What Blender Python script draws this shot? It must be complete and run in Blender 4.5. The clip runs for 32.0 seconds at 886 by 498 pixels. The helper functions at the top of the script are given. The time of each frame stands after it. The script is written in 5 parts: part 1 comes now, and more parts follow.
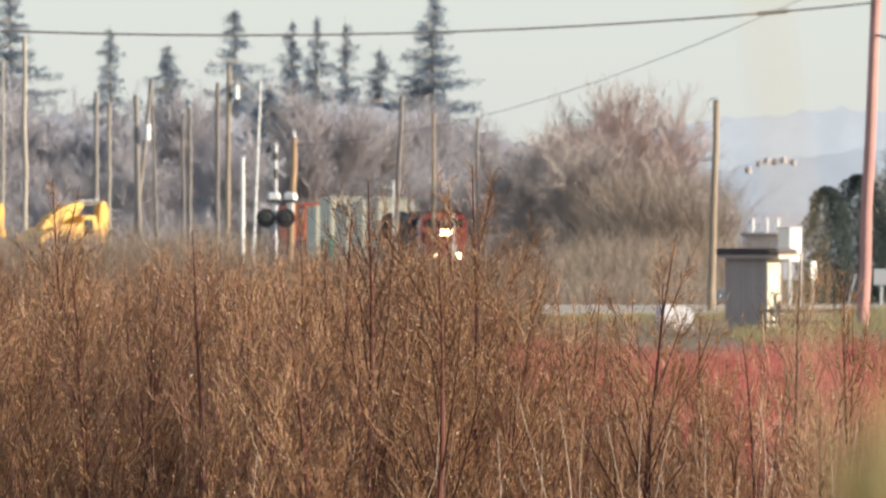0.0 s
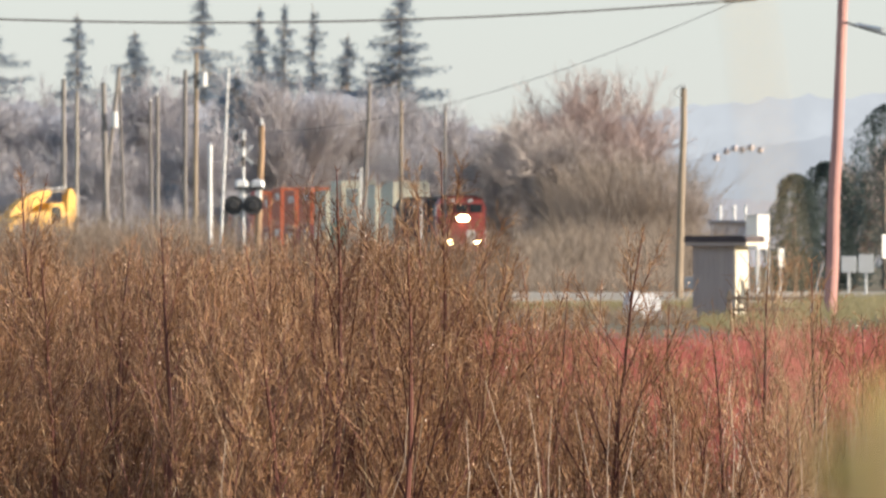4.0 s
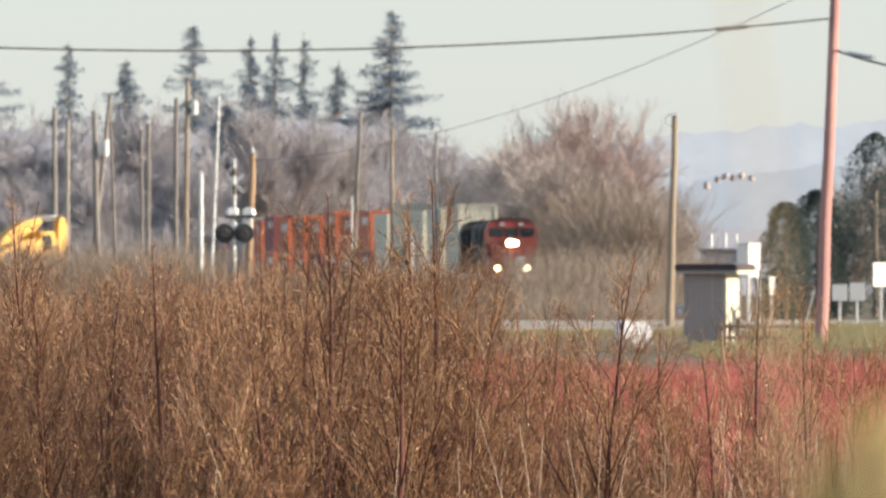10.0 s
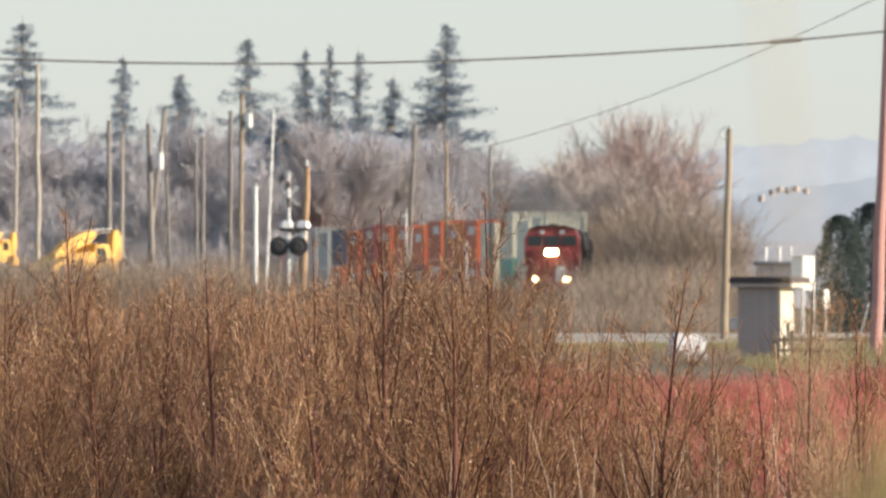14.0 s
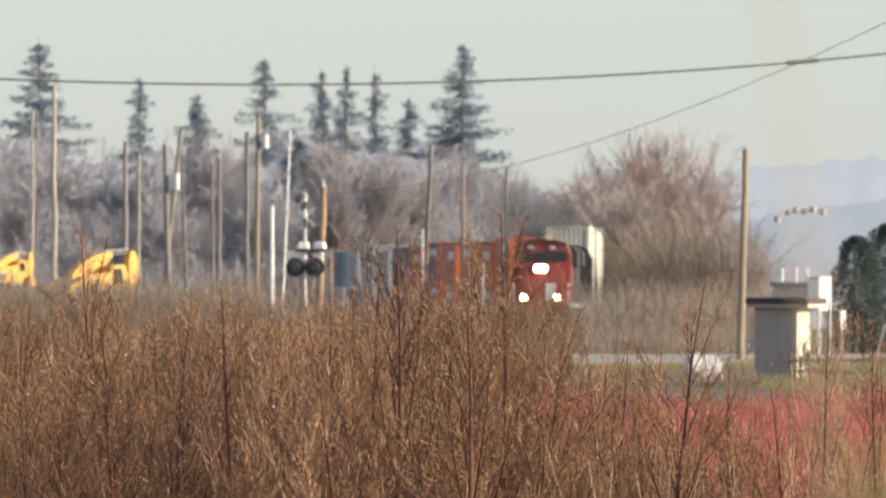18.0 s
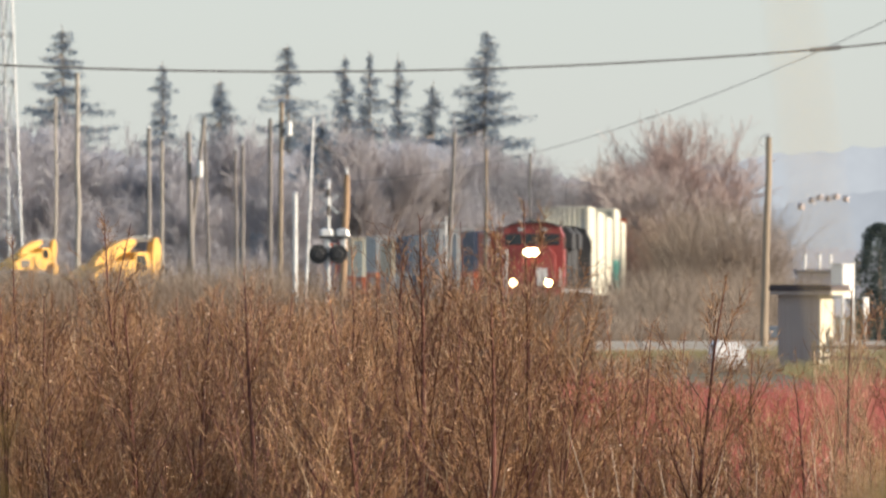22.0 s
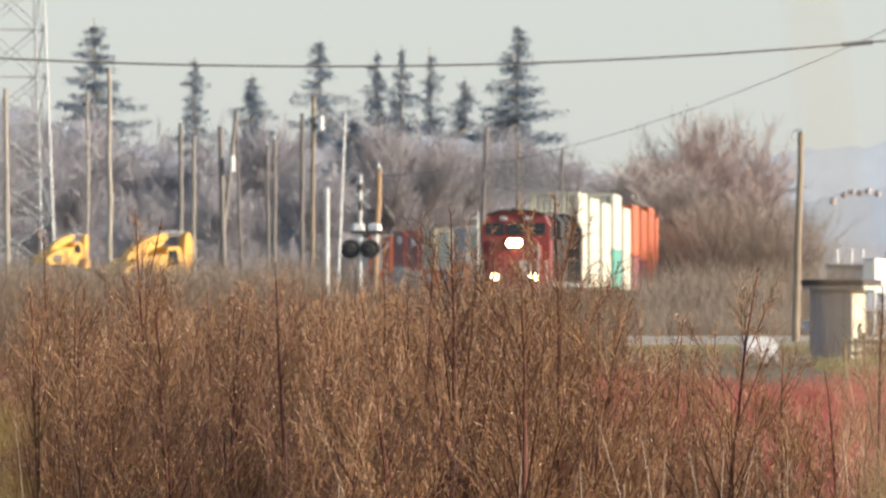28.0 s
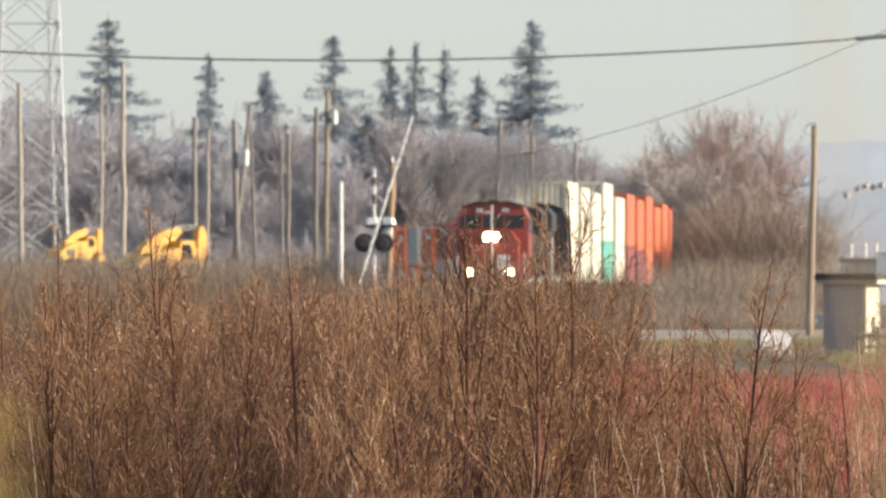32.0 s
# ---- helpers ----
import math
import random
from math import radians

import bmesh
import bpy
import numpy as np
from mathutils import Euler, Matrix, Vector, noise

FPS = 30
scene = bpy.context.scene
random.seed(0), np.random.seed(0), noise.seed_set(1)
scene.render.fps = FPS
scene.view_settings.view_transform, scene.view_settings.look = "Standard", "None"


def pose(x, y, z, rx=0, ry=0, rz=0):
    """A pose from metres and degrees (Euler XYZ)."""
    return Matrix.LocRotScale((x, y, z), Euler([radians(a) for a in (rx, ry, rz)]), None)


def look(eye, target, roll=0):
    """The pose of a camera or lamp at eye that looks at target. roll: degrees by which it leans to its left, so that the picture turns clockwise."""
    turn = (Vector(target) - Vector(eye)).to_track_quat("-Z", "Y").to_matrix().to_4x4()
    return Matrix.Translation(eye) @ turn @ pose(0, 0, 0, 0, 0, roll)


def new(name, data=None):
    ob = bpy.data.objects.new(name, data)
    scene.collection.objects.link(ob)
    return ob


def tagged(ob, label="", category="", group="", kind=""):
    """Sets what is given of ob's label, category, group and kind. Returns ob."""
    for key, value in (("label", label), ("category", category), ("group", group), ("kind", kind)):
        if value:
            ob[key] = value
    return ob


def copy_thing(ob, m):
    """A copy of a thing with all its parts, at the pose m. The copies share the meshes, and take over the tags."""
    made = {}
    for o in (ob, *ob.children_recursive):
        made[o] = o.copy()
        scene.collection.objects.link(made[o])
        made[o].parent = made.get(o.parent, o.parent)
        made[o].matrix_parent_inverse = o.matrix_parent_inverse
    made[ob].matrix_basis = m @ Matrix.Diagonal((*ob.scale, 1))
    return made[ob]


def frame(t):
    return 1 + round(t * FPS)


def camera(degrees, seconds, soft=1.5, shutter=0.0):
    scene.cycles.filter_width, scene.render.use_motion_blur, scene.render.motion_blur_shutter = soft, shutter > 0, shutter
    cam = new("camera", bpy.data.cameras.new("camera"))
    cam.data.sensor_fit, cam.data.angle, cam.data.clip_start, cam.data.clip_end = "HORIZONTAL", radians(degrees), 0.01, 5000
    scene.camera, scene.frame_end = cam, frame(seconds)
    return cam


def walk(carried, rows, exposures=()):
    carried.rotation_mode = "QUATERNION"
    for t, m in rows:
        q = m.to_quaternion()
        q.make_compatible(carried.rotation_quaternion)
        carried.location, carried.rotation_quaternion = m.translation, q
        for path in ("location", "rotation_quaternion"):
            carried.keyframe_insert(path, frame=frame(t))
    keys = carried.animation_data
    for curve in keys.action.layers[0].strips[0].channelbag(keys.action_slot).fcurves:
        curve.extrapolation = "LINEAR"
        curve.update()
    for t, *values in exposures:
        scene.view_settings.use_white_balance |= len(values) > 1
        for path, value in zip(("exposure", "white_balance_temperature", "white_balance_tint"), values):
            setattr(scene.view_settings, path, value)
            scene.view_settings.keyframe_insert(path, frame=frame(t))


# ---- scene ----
# ---- camera: one long lens on a tripod, panned by hand ----
EYE_Z = 2.0
cam = camera(3.5926, 32.0, soft=2.15)
cam.data.dof.use_dof = True
cam.data.dof.focus_distance = 62.0
cam.data.dof.aperture_fstop = 33.0
# seconds, turn to the left, tilt upwards (degrees)
PAN = [
    (0, -0.0385, 0.0827), (0.5, -0.0561, 0.0898), (1, -0.0772, 0.0688), (1.5, -0.0912, 0.0545), (2, -0.0981, 0.0408),
    (2.5, -0.1192, 0.0371), (3, -0.1297, 0.0300), (3.5, -0.1545, 0.0337), (5.5, -0.1861, 0.0197), (6, -0.2072, 0.0337),
    (6.5, -0.2283, 0.0300), (7, -0.1964, 0.0371), (7.5, -0.1930, 0.0688), (8, -0.2070, 0.0827), (8.5, -0.2175, 0.0969),
    (9, -0.2246, 0.1107), (9.5, -0.2280, 0.1212), (10, -0.2070, 0.1460), (10.5, -0.1861, 0.1529), (11, -0.1613, 0.1354),
    (11.5, -0.0878, 0.1249), (12, -0.0493, 0.1318), (12.5, -0.0034, 0.1460), (13, 0.0000, 0.1811), (13.5, 0.0037, 0.1845),
    (14, 0.0140, 0.1985), (14.5, 0.0176, 0.2161), (16.5, 0.0596, 0.2338), (17, 0.0736, 0.2441), (17.5, 0.0807, 0.2477),
    (18, 0.0807, 0.2828), (18.5, 0.0983, 0.2934), (19, 0.1018, 0.2759), (19.5, 0.1052, 0.2686), (20, 0.1263, 0.2757),
    (20.5, 0.1297, 0.2899), (21, 0.1439, 0.2617), (21.5, 0.1579, 0.2477), (22, 0.1756, 0.2303), (22.5, 0.2001, 0.2127),
    (23, 0.2106, 0.1950), (23.5, 0.2246, 0.1847), (24, 0.2280, 0.1776), (24.5, 0.2280, 0.1987), (25, 0.2351, 0.2161),
    (25.5, 0.2422, 0.2161), (27.5, 0.2807, 0.1953), (28, 0.3053, 0.2090), (28.5, 0.3264, 0.1845), (29, 0.3369, 0.1916),
    (29.5, 0.3614, 0.1739), (30, 0.3649, 0.1636), (30.5, 0.3720, 0.1739), (31, 0.3859, 0.1776), (31.5, 0.3720, 0.1742),
    (32, 0.3614, 0.1847),
]
# the pan also shifts the lens sideways by a centimetre or so
walk(cam, [(t, pose(0.0252 * left, 0, EYE_Z, 90 + up, 0, left)) for t, left, up in PAN],
     exposures=[(0, 1.16, 6450, 12), (6, 1.17, 6450, 12), (12, 1.15, 6450, 12), (14.5, 1.10, 6450, 12), (17, 1.03, 6450, 12), (19, 0.99, 6450, 12), (25, 1.04, 6450, 12), (32, 1.01, 6450, 12)])

# ---- light: low winter sun from the right, hazy sky ----
SUN_ELEVATION, SUN_TURN = 17.0, 102.0
world = bpy.data.worlds.new("sky")
scene.world = world
world.use_nodes = True
wn, wl = world.node_tree.nodes, world.node_tree.links
sky = wn.new("ShaderNodeTexSky")
sky.sky_type = "NISHITA"
sky.sun_disc = False
sky.sun_elevation, sky.sun_rotation = radians(SUN_ELEVATION), radians(SUN_TURN)
sky.air_density, sky.dust_density, sky.ozone_density = 1.0, 0.4, 2.0
wn["Background"].inputs["Strength"].default_value = 0.10
hazy = wn.new("ShaderNodeMix")
hazy.data_type = "RGBA"
hazy.inputs[0].default_value, hazy.inputs[7].default_value = 0.62, (2.6, 3.0, 3.45, 1)
wl.new(sky.outputs["Color"], hazy.inputs[6])
wl.new(hazy.outputs[2], wn["Background"].inputs["Color"])
sun_data = bpy.data.lights.new("sun", "SUN")
sun_data.energy, sun_data.angle, sun_data.color = 3.9, radians(0.5), (1.0, 0.86, 0.68)
sun = new("sun", sun_data)
sun_way = Vector((math.sin(radians(SUN_TURN)) * math.cos(radians(SUN_ELEVATION)),
                  math.cos(radians(SUN_TURN)) * math.cos(radians(SUN_ELEVATION)), math.sin(radians(SUN_ELEVATION))))
sun.matrix_world = look(sun_way * 300, (0, 0, 0))


# ---- materials ----
def mat(name, a, b=None, scale=4.0, rough=0.7, metal=0.0, bump=0.15, fine=40.0, island=0.0, per_object=0.0):
    """Principled surface whose colour wanders between a and b at two scales."""
    b = b or tuple(c * 0.7 for c in a)
    m = bpy.data.materials.new(name)
    m.use_nodes = True
    n, l = m.node_tree.nodes, m.node_tree.links
    p = n["Principled BSDF"]
    p.inputs["Roughness"].default_value, p.inputs["Metallic"].default_value = rough, metal
    co = n.new("ShaderNodeTexCoord")
    big, small = n.new("ShaderNodeTexNoise"), n.new("ShaderNodeTexNoise")
    for tex, sc, det in ((big, scale, 4.0), (small, fine, 3.0)):
        tex.inputs["Scale"].default_value, tex.inputs["Detail"].default_value = sc, det
        l.new(co.outputs["Object"], tex.inputs["Vector"])
    add = n.new("ShaderNodeMath")
    add.operation = "MULTIPLY_ADD"
    add.inputs[1].default_value = 0.45
    l.new(small.outputs["Fac"], add.inputs[0])
    half = n.new("ShaderNodeMath")
    half.operation = "MULTIPLY_ADD"
    half.inputs[1].default_value, half.inputs[2].default_value = 1.6, -0.52
    l.new(big.outputs["Fac"], half.inputs[0])
    l.new(half.outputs[0], add.inputs[2])
    last = add
    for amount, node, out in ((island, "ShaderNodeNewGeometry", "Random Per Island"), (per_object, "ShaderNodeObjectInfo", "Random")):
        if amount:
            src = n.new(node)
            more = n.new("ShaderNodeMath")
            more.operation = "MULTIPLY_ADD"
            more.inputs[1].default_value = amount
            l.new(src.outputs[out], more.inputs[0])
            shift = n.new("ShaderNodeMath")
            shift.operation = "SUBTRACT"
            shift.inputs[1].default_value = amount / 2
            l.new(last.outputs[0], shift.inputs[0])
            l.new(shift.outputs[0], more.inputs[2])
            last = more
    mix = n.new("ShaderNodeMix")
    mix.data_type, mix.clamp_factor = "RGBA", True
    mix.inputs[6].default_value, mix.inputs[7].default_value = (*a, 1), (*b, 1)
    l.new(last.outputs[0], mix.inputs[0])
    l.new(mix.outputs[2], p.inputs["Base Color"])
    if bump:
        bp = n.new("ShaderNodeBump")
        bp.inputs["Strength"].default_value, bp.inputs["Distance"].default_value = bump, 0.02
        l.new(small.outputs["Fac"], bp.inputs["Height"])
        l.new(bp.outputs["Normal"], p.inputs["Normal"])
    return m


def glow(name, colour, strength):
    m = bpy.data.materials.new(name)
    m.use_nodes = True
    p = m.node_tree.nodes["Principled BSDF"]
    p.inputs["Base Color"].default_value = (*colour, 1)
    p.inputs["Emission Color"].default_value = (*colour, 1)
    p.inputs["Emission Strength"].default_value = strength
    return m


M = {
    "soil": mat("field soil and dead grass", (0.15, 0.115, 0.065), (0.09, 0.08, 0.04), 0.05, 0.95, fine=1.5),
    "grass": mat("verge grass", (0.29, 0.255, 0.12), (0.36, 0.31, 0.18), 0.6, 0.9, fine=9, island=0.8),
    "gravel": mat("gravel road", (0.38, 0.33, 0.26), (0.27, 0.235, 0.185), 0.5, 0.95, fine=12),
    "ballast": mat("railway ballast", (0.30, 0.27, 0.24), (0.16, 0.14, 0.13), 0.8, 0.95, fine=14),
    "rail": mat("rail steel", (0.25, 0.19, 0.15), (0.14, 0.10, 0.08), 3, 0.5, 0.8),
    "tie": mat("creosoted tie", (0.10, 0.075, 0.055), None, 3, 0.9),
    "twig": mat("brown shrub bark", (0.37, 0.190, 0.074), (0.120, 0.050, 0.025), 3, 0.6, island=0.9, per_object=0.5),
    # dry twigs; the pale colour also stands in for sun on the others
    "twig_pale": mat("pale dry and painted sunlit twig", (0.62, 0.44, 0.25), (0.34, 0.20, 0.10), 3, 0.5, island=1.0, per_object=0.4),
    "stem": mat("dark red brown stem bark", (0.165, 0.058, 0.040), (0.080, 0.028, 0.021), 6, 0.8, island=0.5, per_object=0.6),
    "hedge": mat("brown hedge twigs", (0.28, 0.195, 0.13), (0.175, 0.12, 0.085), 0.4, 0.8, bump=0, island=0.9),
    # distance haze is put into the pale colour of these far twigs
    "crown_dim": mat("grey brown twigs paled for haze", (0.48, 0.46, 0.46), (0.39, 0.37, 0.375), 0.3, 0.9, bump=0, fine=2, island=0.8),
    "pole_pale": mat("pale weathered pole wood", (0.44, 0.395, 0.33), (0.32, 0.285, 0.235), 1.2, 0.85, fine=25, per_object=0.8),
    "pole_dark": mat("grey weathered pole wood", (0.27, 0.245, 0.22), (0.19, 0.17, 0.155), 1.2, 0.85, fine=25, per_object=0.8),
    "brush": mat("grey brown brush", (0.36, 0.285, 0.22), (0.24, 0.19, 0.145), 0.4, 0.8, bump=0, island=0.9),
    # brown seed heads, with sun glints put in as their pale colour
    "bud": mat("dry seed heads with painted glints", (0.50, 0.31, 0.17), (0.16, 0.07, 0.045), 20, 0.35, island=1.2),
    "cane": mat("red blueberry cane", (0.60, 0.185, 0.15), (0.40, 0.115, 0.09), 2, 0.6, island=1.0),
    "cane_pale": mat("pale old cane", (0.72, 0.60, 0.48), (0.52, 0.38, 0.27), 2, 0.6, island=1.0),
    "bark": mat("grey brown bark", (0.30, 0.24, 0.19), (0.18, 0.14, 0.11), 1.5, 0.9),
    "crown_brown": mat("bare brown twigs", (0.44, 0.38, 0.345), (0.33, 0.285, 0.26), 0.3, 0.9, bump=0, fine=2, island=0.8),
    "crown_red": mat("bare reddish twigs", (0.50, 0.395, 0.355), (0.39, 0.305, 0.28), 0.3, 0.9, bump=0, fine=2, island=0.8),
    # far wood twigs, greyed and lightened to carry the haze
    "crown_grey": mat("bare twigs paled for haze", (0.50, 0.49, 0.505), (0.41, 0.405, 0.425), 0.3, 0.9, bump=0, fine=2, island=0.8, per_object=0.6),
    # needles of the far firs, lightened towards blue in place of distance haze
    "needle": mat("fir needles paled for haze", (0.20, 0.245, 0.30), (0.15, 0.19, 0.235), 0.4, 0.8, bump=0, fine=3, island=0.8),
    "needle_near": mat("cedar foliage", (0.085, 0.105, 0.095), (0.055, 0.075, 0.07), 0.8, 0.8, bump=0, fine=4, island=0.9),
    "pole": mat("weathered pole wood", (0.36, 0.29, 0.21), (0.23, 0.18, 0.13), 1.2, 0.85, fine=25, per_object=0.8),
    "pole_red": mat("red cedar pole wood", (0.56, 0.31, 0.27), (0.38, 0.20, 0.18), 1.0, 0.85, fine=25),
    "pole_tan": mat("tan pole wood", (0.46, 0.30, 0.18), (0.29, 0.19, 0.115), 1.2, 0.85, fine=25),
    "galv": mat("galvanised steel", (0.62, 0.63, 0.62), (0.46, 0.47, 0.47), 2, 0.45, 0.4),
    "white": mat("white paint", (0.80, 0.80, 0.77), (0.66, 0.65, 0.61), 2, 0.5),
    "black": mat("black paint", (0.028, 0.028, 0.030), (0.05, 0.048, 0.045), 2, 0.5),
    "loco_black": mat("dusty black loco paint", (0.030, 0.030, 0.034), (0.06, 0.057, 0.055), 0.7, 0.75),
    "loco_red": mat("orange red loco paint", (0.36, 0.075, 0.062), (0.24, 0.05, 0.044), 0.9, 0.45),
    "glass": mat("dark cab glass", (0.03, 0.04, 0.045), (0.02, 0.025, 0.03), 1, 0.08, bump=0),
    "steel": mat("grimy steel", (0.16, 0.145, 0.13), (0.09, 0.08, 0.07), 2, 0.6, 0.5),
    "cable": mat("cable sheath", (0.05, 0.05, 0.052), None, 3, 0.6),
    "yellow": mat("yellow machine paint", (0.80, 0.42, 0.03), (0.62, 0.32, 0.03), 1.5, 0.4),
    "shed": mat("brown grey painted boards", (0.43, 0.365, 0.335), (0.36, 0.30, 0.275), 1.2, 0.8, per_object=0.5),
    # sunlight on the shed's right side, put into a paler board colour
    "shed_sunlit": mat("boards painted in a sunlit cream", (0.78, 0.70, 0.52), (0.66, 0.58, 0.44), 1.2, 0.8, per_object=0.5),
    "shingle": mat("dark felt roofing", (0.10, 0.08, 0.085), (0.06, 0.05, 0.055), 3, 0.9),
    "fence": mat("old fence rail", (0.25, 0.20, 0.15), (0.15, 0.12, 0.09), 3, 0.9),
    "reed": mat("dry yellow reed", (0.62, 0.47, 0.27), (0.48, 0.36, 0.18), 5, 0.7),
    "reed_leaf": mat("yellow green leaf", (0.66, 0.47, 0.13), (0.46, 0.34, 0.08), 12, 0.6),
    "house": mat("pale siding", (0.50, 0.47, 0.50), (0.42, 0.40, 0.43), 0.5, 0.8),
    "roof": mat("grey roof", (0.30, 0.28, 0.30), (0.23, 0.22, 0.24), 0.6, 0.9),
    "tarp": mat("white tarpaulin", (0.78, 0.79, 0.80), (0.60, 0.62, 0.66), 3, 0.4),
    "soot": mat("thin grey exhaust smoke", (0.17, 0.17, 0.18), (0.13, 0.13, 0.14), 1.0, 0.95, bump=0),
    "headlight": glow("lit headlight", (1.0, 0.74, 0.38), 16.0),
    "ditch": glow("lit ditch light", (1.0, 0.68, 0.30), 12.0),
}
# needles and fine twigs let light through; pale far tones stand in for haze
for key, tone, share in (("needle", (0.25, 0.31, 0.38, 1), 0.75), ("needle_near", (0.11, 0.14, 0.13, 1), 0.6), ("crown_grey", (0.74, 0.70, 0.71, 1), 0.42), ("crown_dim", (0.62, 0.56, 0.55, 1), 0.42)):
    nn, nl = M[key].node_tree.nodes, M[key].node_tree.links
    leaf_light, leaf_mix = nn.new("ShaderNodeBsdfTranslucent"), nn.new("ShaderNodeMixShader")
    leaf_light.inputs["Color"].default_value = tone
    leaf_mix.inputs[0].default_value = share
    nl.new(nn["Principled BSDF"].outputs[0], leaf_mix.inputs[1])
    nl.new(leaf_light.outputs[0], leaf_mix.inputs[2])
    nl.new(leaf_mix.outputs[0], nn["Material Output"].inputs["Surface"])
PAINT = {
    "cream": mat("cream container paint", (0.69, 0.66, 0.53), (0.58, 0.555, 0.44), 0.5, 0.5, fine=6, per_object=0.5),
    "orange": mat("orange container paint", (0.60, 0.16, 0.07), (0.46, 0.115, 0.055), 0.5, 0.5, fine=6, per_object=0.8),
    "teal": mat("teal container paint", (0.12, 0.42, 0.34), (0.09, 0.32, 0.27), 0.5, 0.5, fine=6),
    "blue": mat("blue container paint", (0.085, 0.135, 0.20), (0.065, 0.10, 0.15), 0.5, 0.5, fine=6),
    "grey": mat("grey container paint", (0.40, 0.40, 0.39), (0.31, 0.31, 0.31), 0.5, 0.5, fine=6, per_object=0.6),
    "beige": mat("beige container paint", (0.55, 0.48, 0.36), (0.44, 0.38, 0.28), 0.5, 0.5, fine=6),
    "maroon": mat("maroon container paint", (0.26, 0.07, 0.075), (0.19, 0.05, 0.055), 0.5, 0.5, fine=6, per_object=0.5),
    "door": mat("dull grey container door", (0.20, 0.185, 0.18), (0.13, 0.12, 0.12), 0.5, 0.6, fine=6, per_object=0.7),
    "navy": mat("dark blue container paint", (0.07, 0.085, 0.13), (0.05, 0.06, 0.10), 0.5, 0.5, fine=6),
}


# ---- mesh helpers ----
def finish(name, data, material, parent=None, label="", smooth=False):
    """Links a bmesh, or a pair of vertices and faces, as one mesh object."""
    me = bpy.data.meshes.new(name)
    if isinstance(data, bmesh.types.BMesh):
        data.to_mesh(me)
        data.free()
    else:
        me.from_pydata(data[0], [], data[1])
    me.materials.append(material)
    if smooth:
        me.shade_smooth()
    ob = new(name, me)
    if parent:
        ob.parent = parent
    if label:
        ob["label"] = label
    return ob


def part(name, bm, material, parent, label="", kind=""):
    return tagged(finish(name, bm, material, parent, label), kind=kind)


def thing(name, m, label, category, group="", kind=""):
    ob = new(name)
    ob.empty_display_size = 0.2
    ob.matrix_basis = m
    return tagged(ob, label, category, group, kind)


def box(bm, lo, hi, bevel=0.0, taper=1.0, m=None):
    """A box from corner lo to corner hi, its top narrowed by taper, its edges bevelled."""
    c = [(a + b) / 2 for a, b in zip(lo, hi)]
    s = [(b - a) / 2 for a, b in zip(lo, hi)]
    vs = []
    for z in (-1, 1):
        k = taper if z > 0 else 1.0
        for x, y in ((-1, -1), (1, -1), (1, 1), (-1, 1)):
            v = Vector((c[0] + x * s[0] * k, c[1] + y * s[1] * k, c[2] + z * s[2]))
            vs.append(bm.verts.new(m @ v if m else v))
    fs = [bm.faces.new([vs[i] for i in q]) for q in
          ((3, 2, 1, 0), (4, 5, 6, 7), (0, 1, 5, 4), (1, 2, 6, 5), (2, 3, 7, 6), (3, 0, 4, 7))]
    if bevel:
        es = list({e for f in fs for e in f.edges})
        bmesh.ops.bevel(bm, geom=es, offset=bevel, segments=1, affect="EDGES")
    return bm


def slab(lo, hi, bevel=0.0, taper=1.0, m=None):
    return box(bmesh.new(), lo, hi, bevel, taper, m)


def tube(bm, p, q, r, r2=None, sides=10, caps=True):
    p, q = Vector(p), Vector(q)
    turn = (q - p).to_track_quat("Z", "Y").to_matrix().to_4x4()
    bmesh.ops.create_cone(bm, cap_ends=caps, segments=sides, radius1=r, radius2=r if r2 is None else r2,
                          depth=(q - p).length, matrix=Matrix.Translation((p + q) / 2) @ turn)
    return bm


def rod(p, q, r, r2=None, sides=10):
    return tube(bmesh.new(), p, q, r, r2, sides)


def prism(points, y0, y1):
    """A plate of the outline points (x, z), from y0 to y1."""
    n = len(points)
    vs = [(x, y0, z) for x, z in points] + [(x, y1, z) for x, z in points]
    fs = [tuple(range(n)), tuple(range(2 * n - 1, n - 1, -1))] + [(i, n + i, n + (i + 1) % n, (i + 1) % n) for i in range(n)]
    bm = bmesh.new()
    bv = [bm.verts.new(v) for v in vs]
    for f in fs:
        bm.faces.new([bv[i] for i in f])
    bmesh.ops.recalc_face_normals(bm, faces=bm.faces)
    return bm


def sticks(segs, sides=3):
    """Vertices and faces of many tapered sticks; a row is p, q, radius at p, radius at q."""
    s = np.asarray(segs, float)
    p, q, rp, rq = s[:, 0:3], s[:, 3:6], s[:, 6:7], s[:, 7:8]
    d = q - p
    d /= np.linalg.norm(d, axis=1, keepdims=True) + 1e-9
    ref = np.where(np.abs(d[:, 2:3]) > 0.9, [[1.0, 0, 0]], [[0, 0, 1.0]])
    a = np.cross(d, ref)
    a /= np.linalg.norm(a, axis=1, keepdims=True)
    b = np.cross(d, a)
    rings = []
    for c, r in ((p, rp), (q, rq)):
        for k in range(sides):
            w = 2 * math.pi * k / sides
            rings.append(c + r * (math.cos(w) * a + math.sin(w) * b))
    v = np.stack(rings, 1).reshape(-1, 3)
    base = (np.arange(len(s)) * 2 * sides)[:, None]
    f = [base + np.array([[k, (k + 1) % sides, sides + (k + 1) % sides, sides + k]]) for k in range(sides)]
    f = np.stack(f, 1).reshape(-1, 4)
    return v.tolist(), f.tolist()


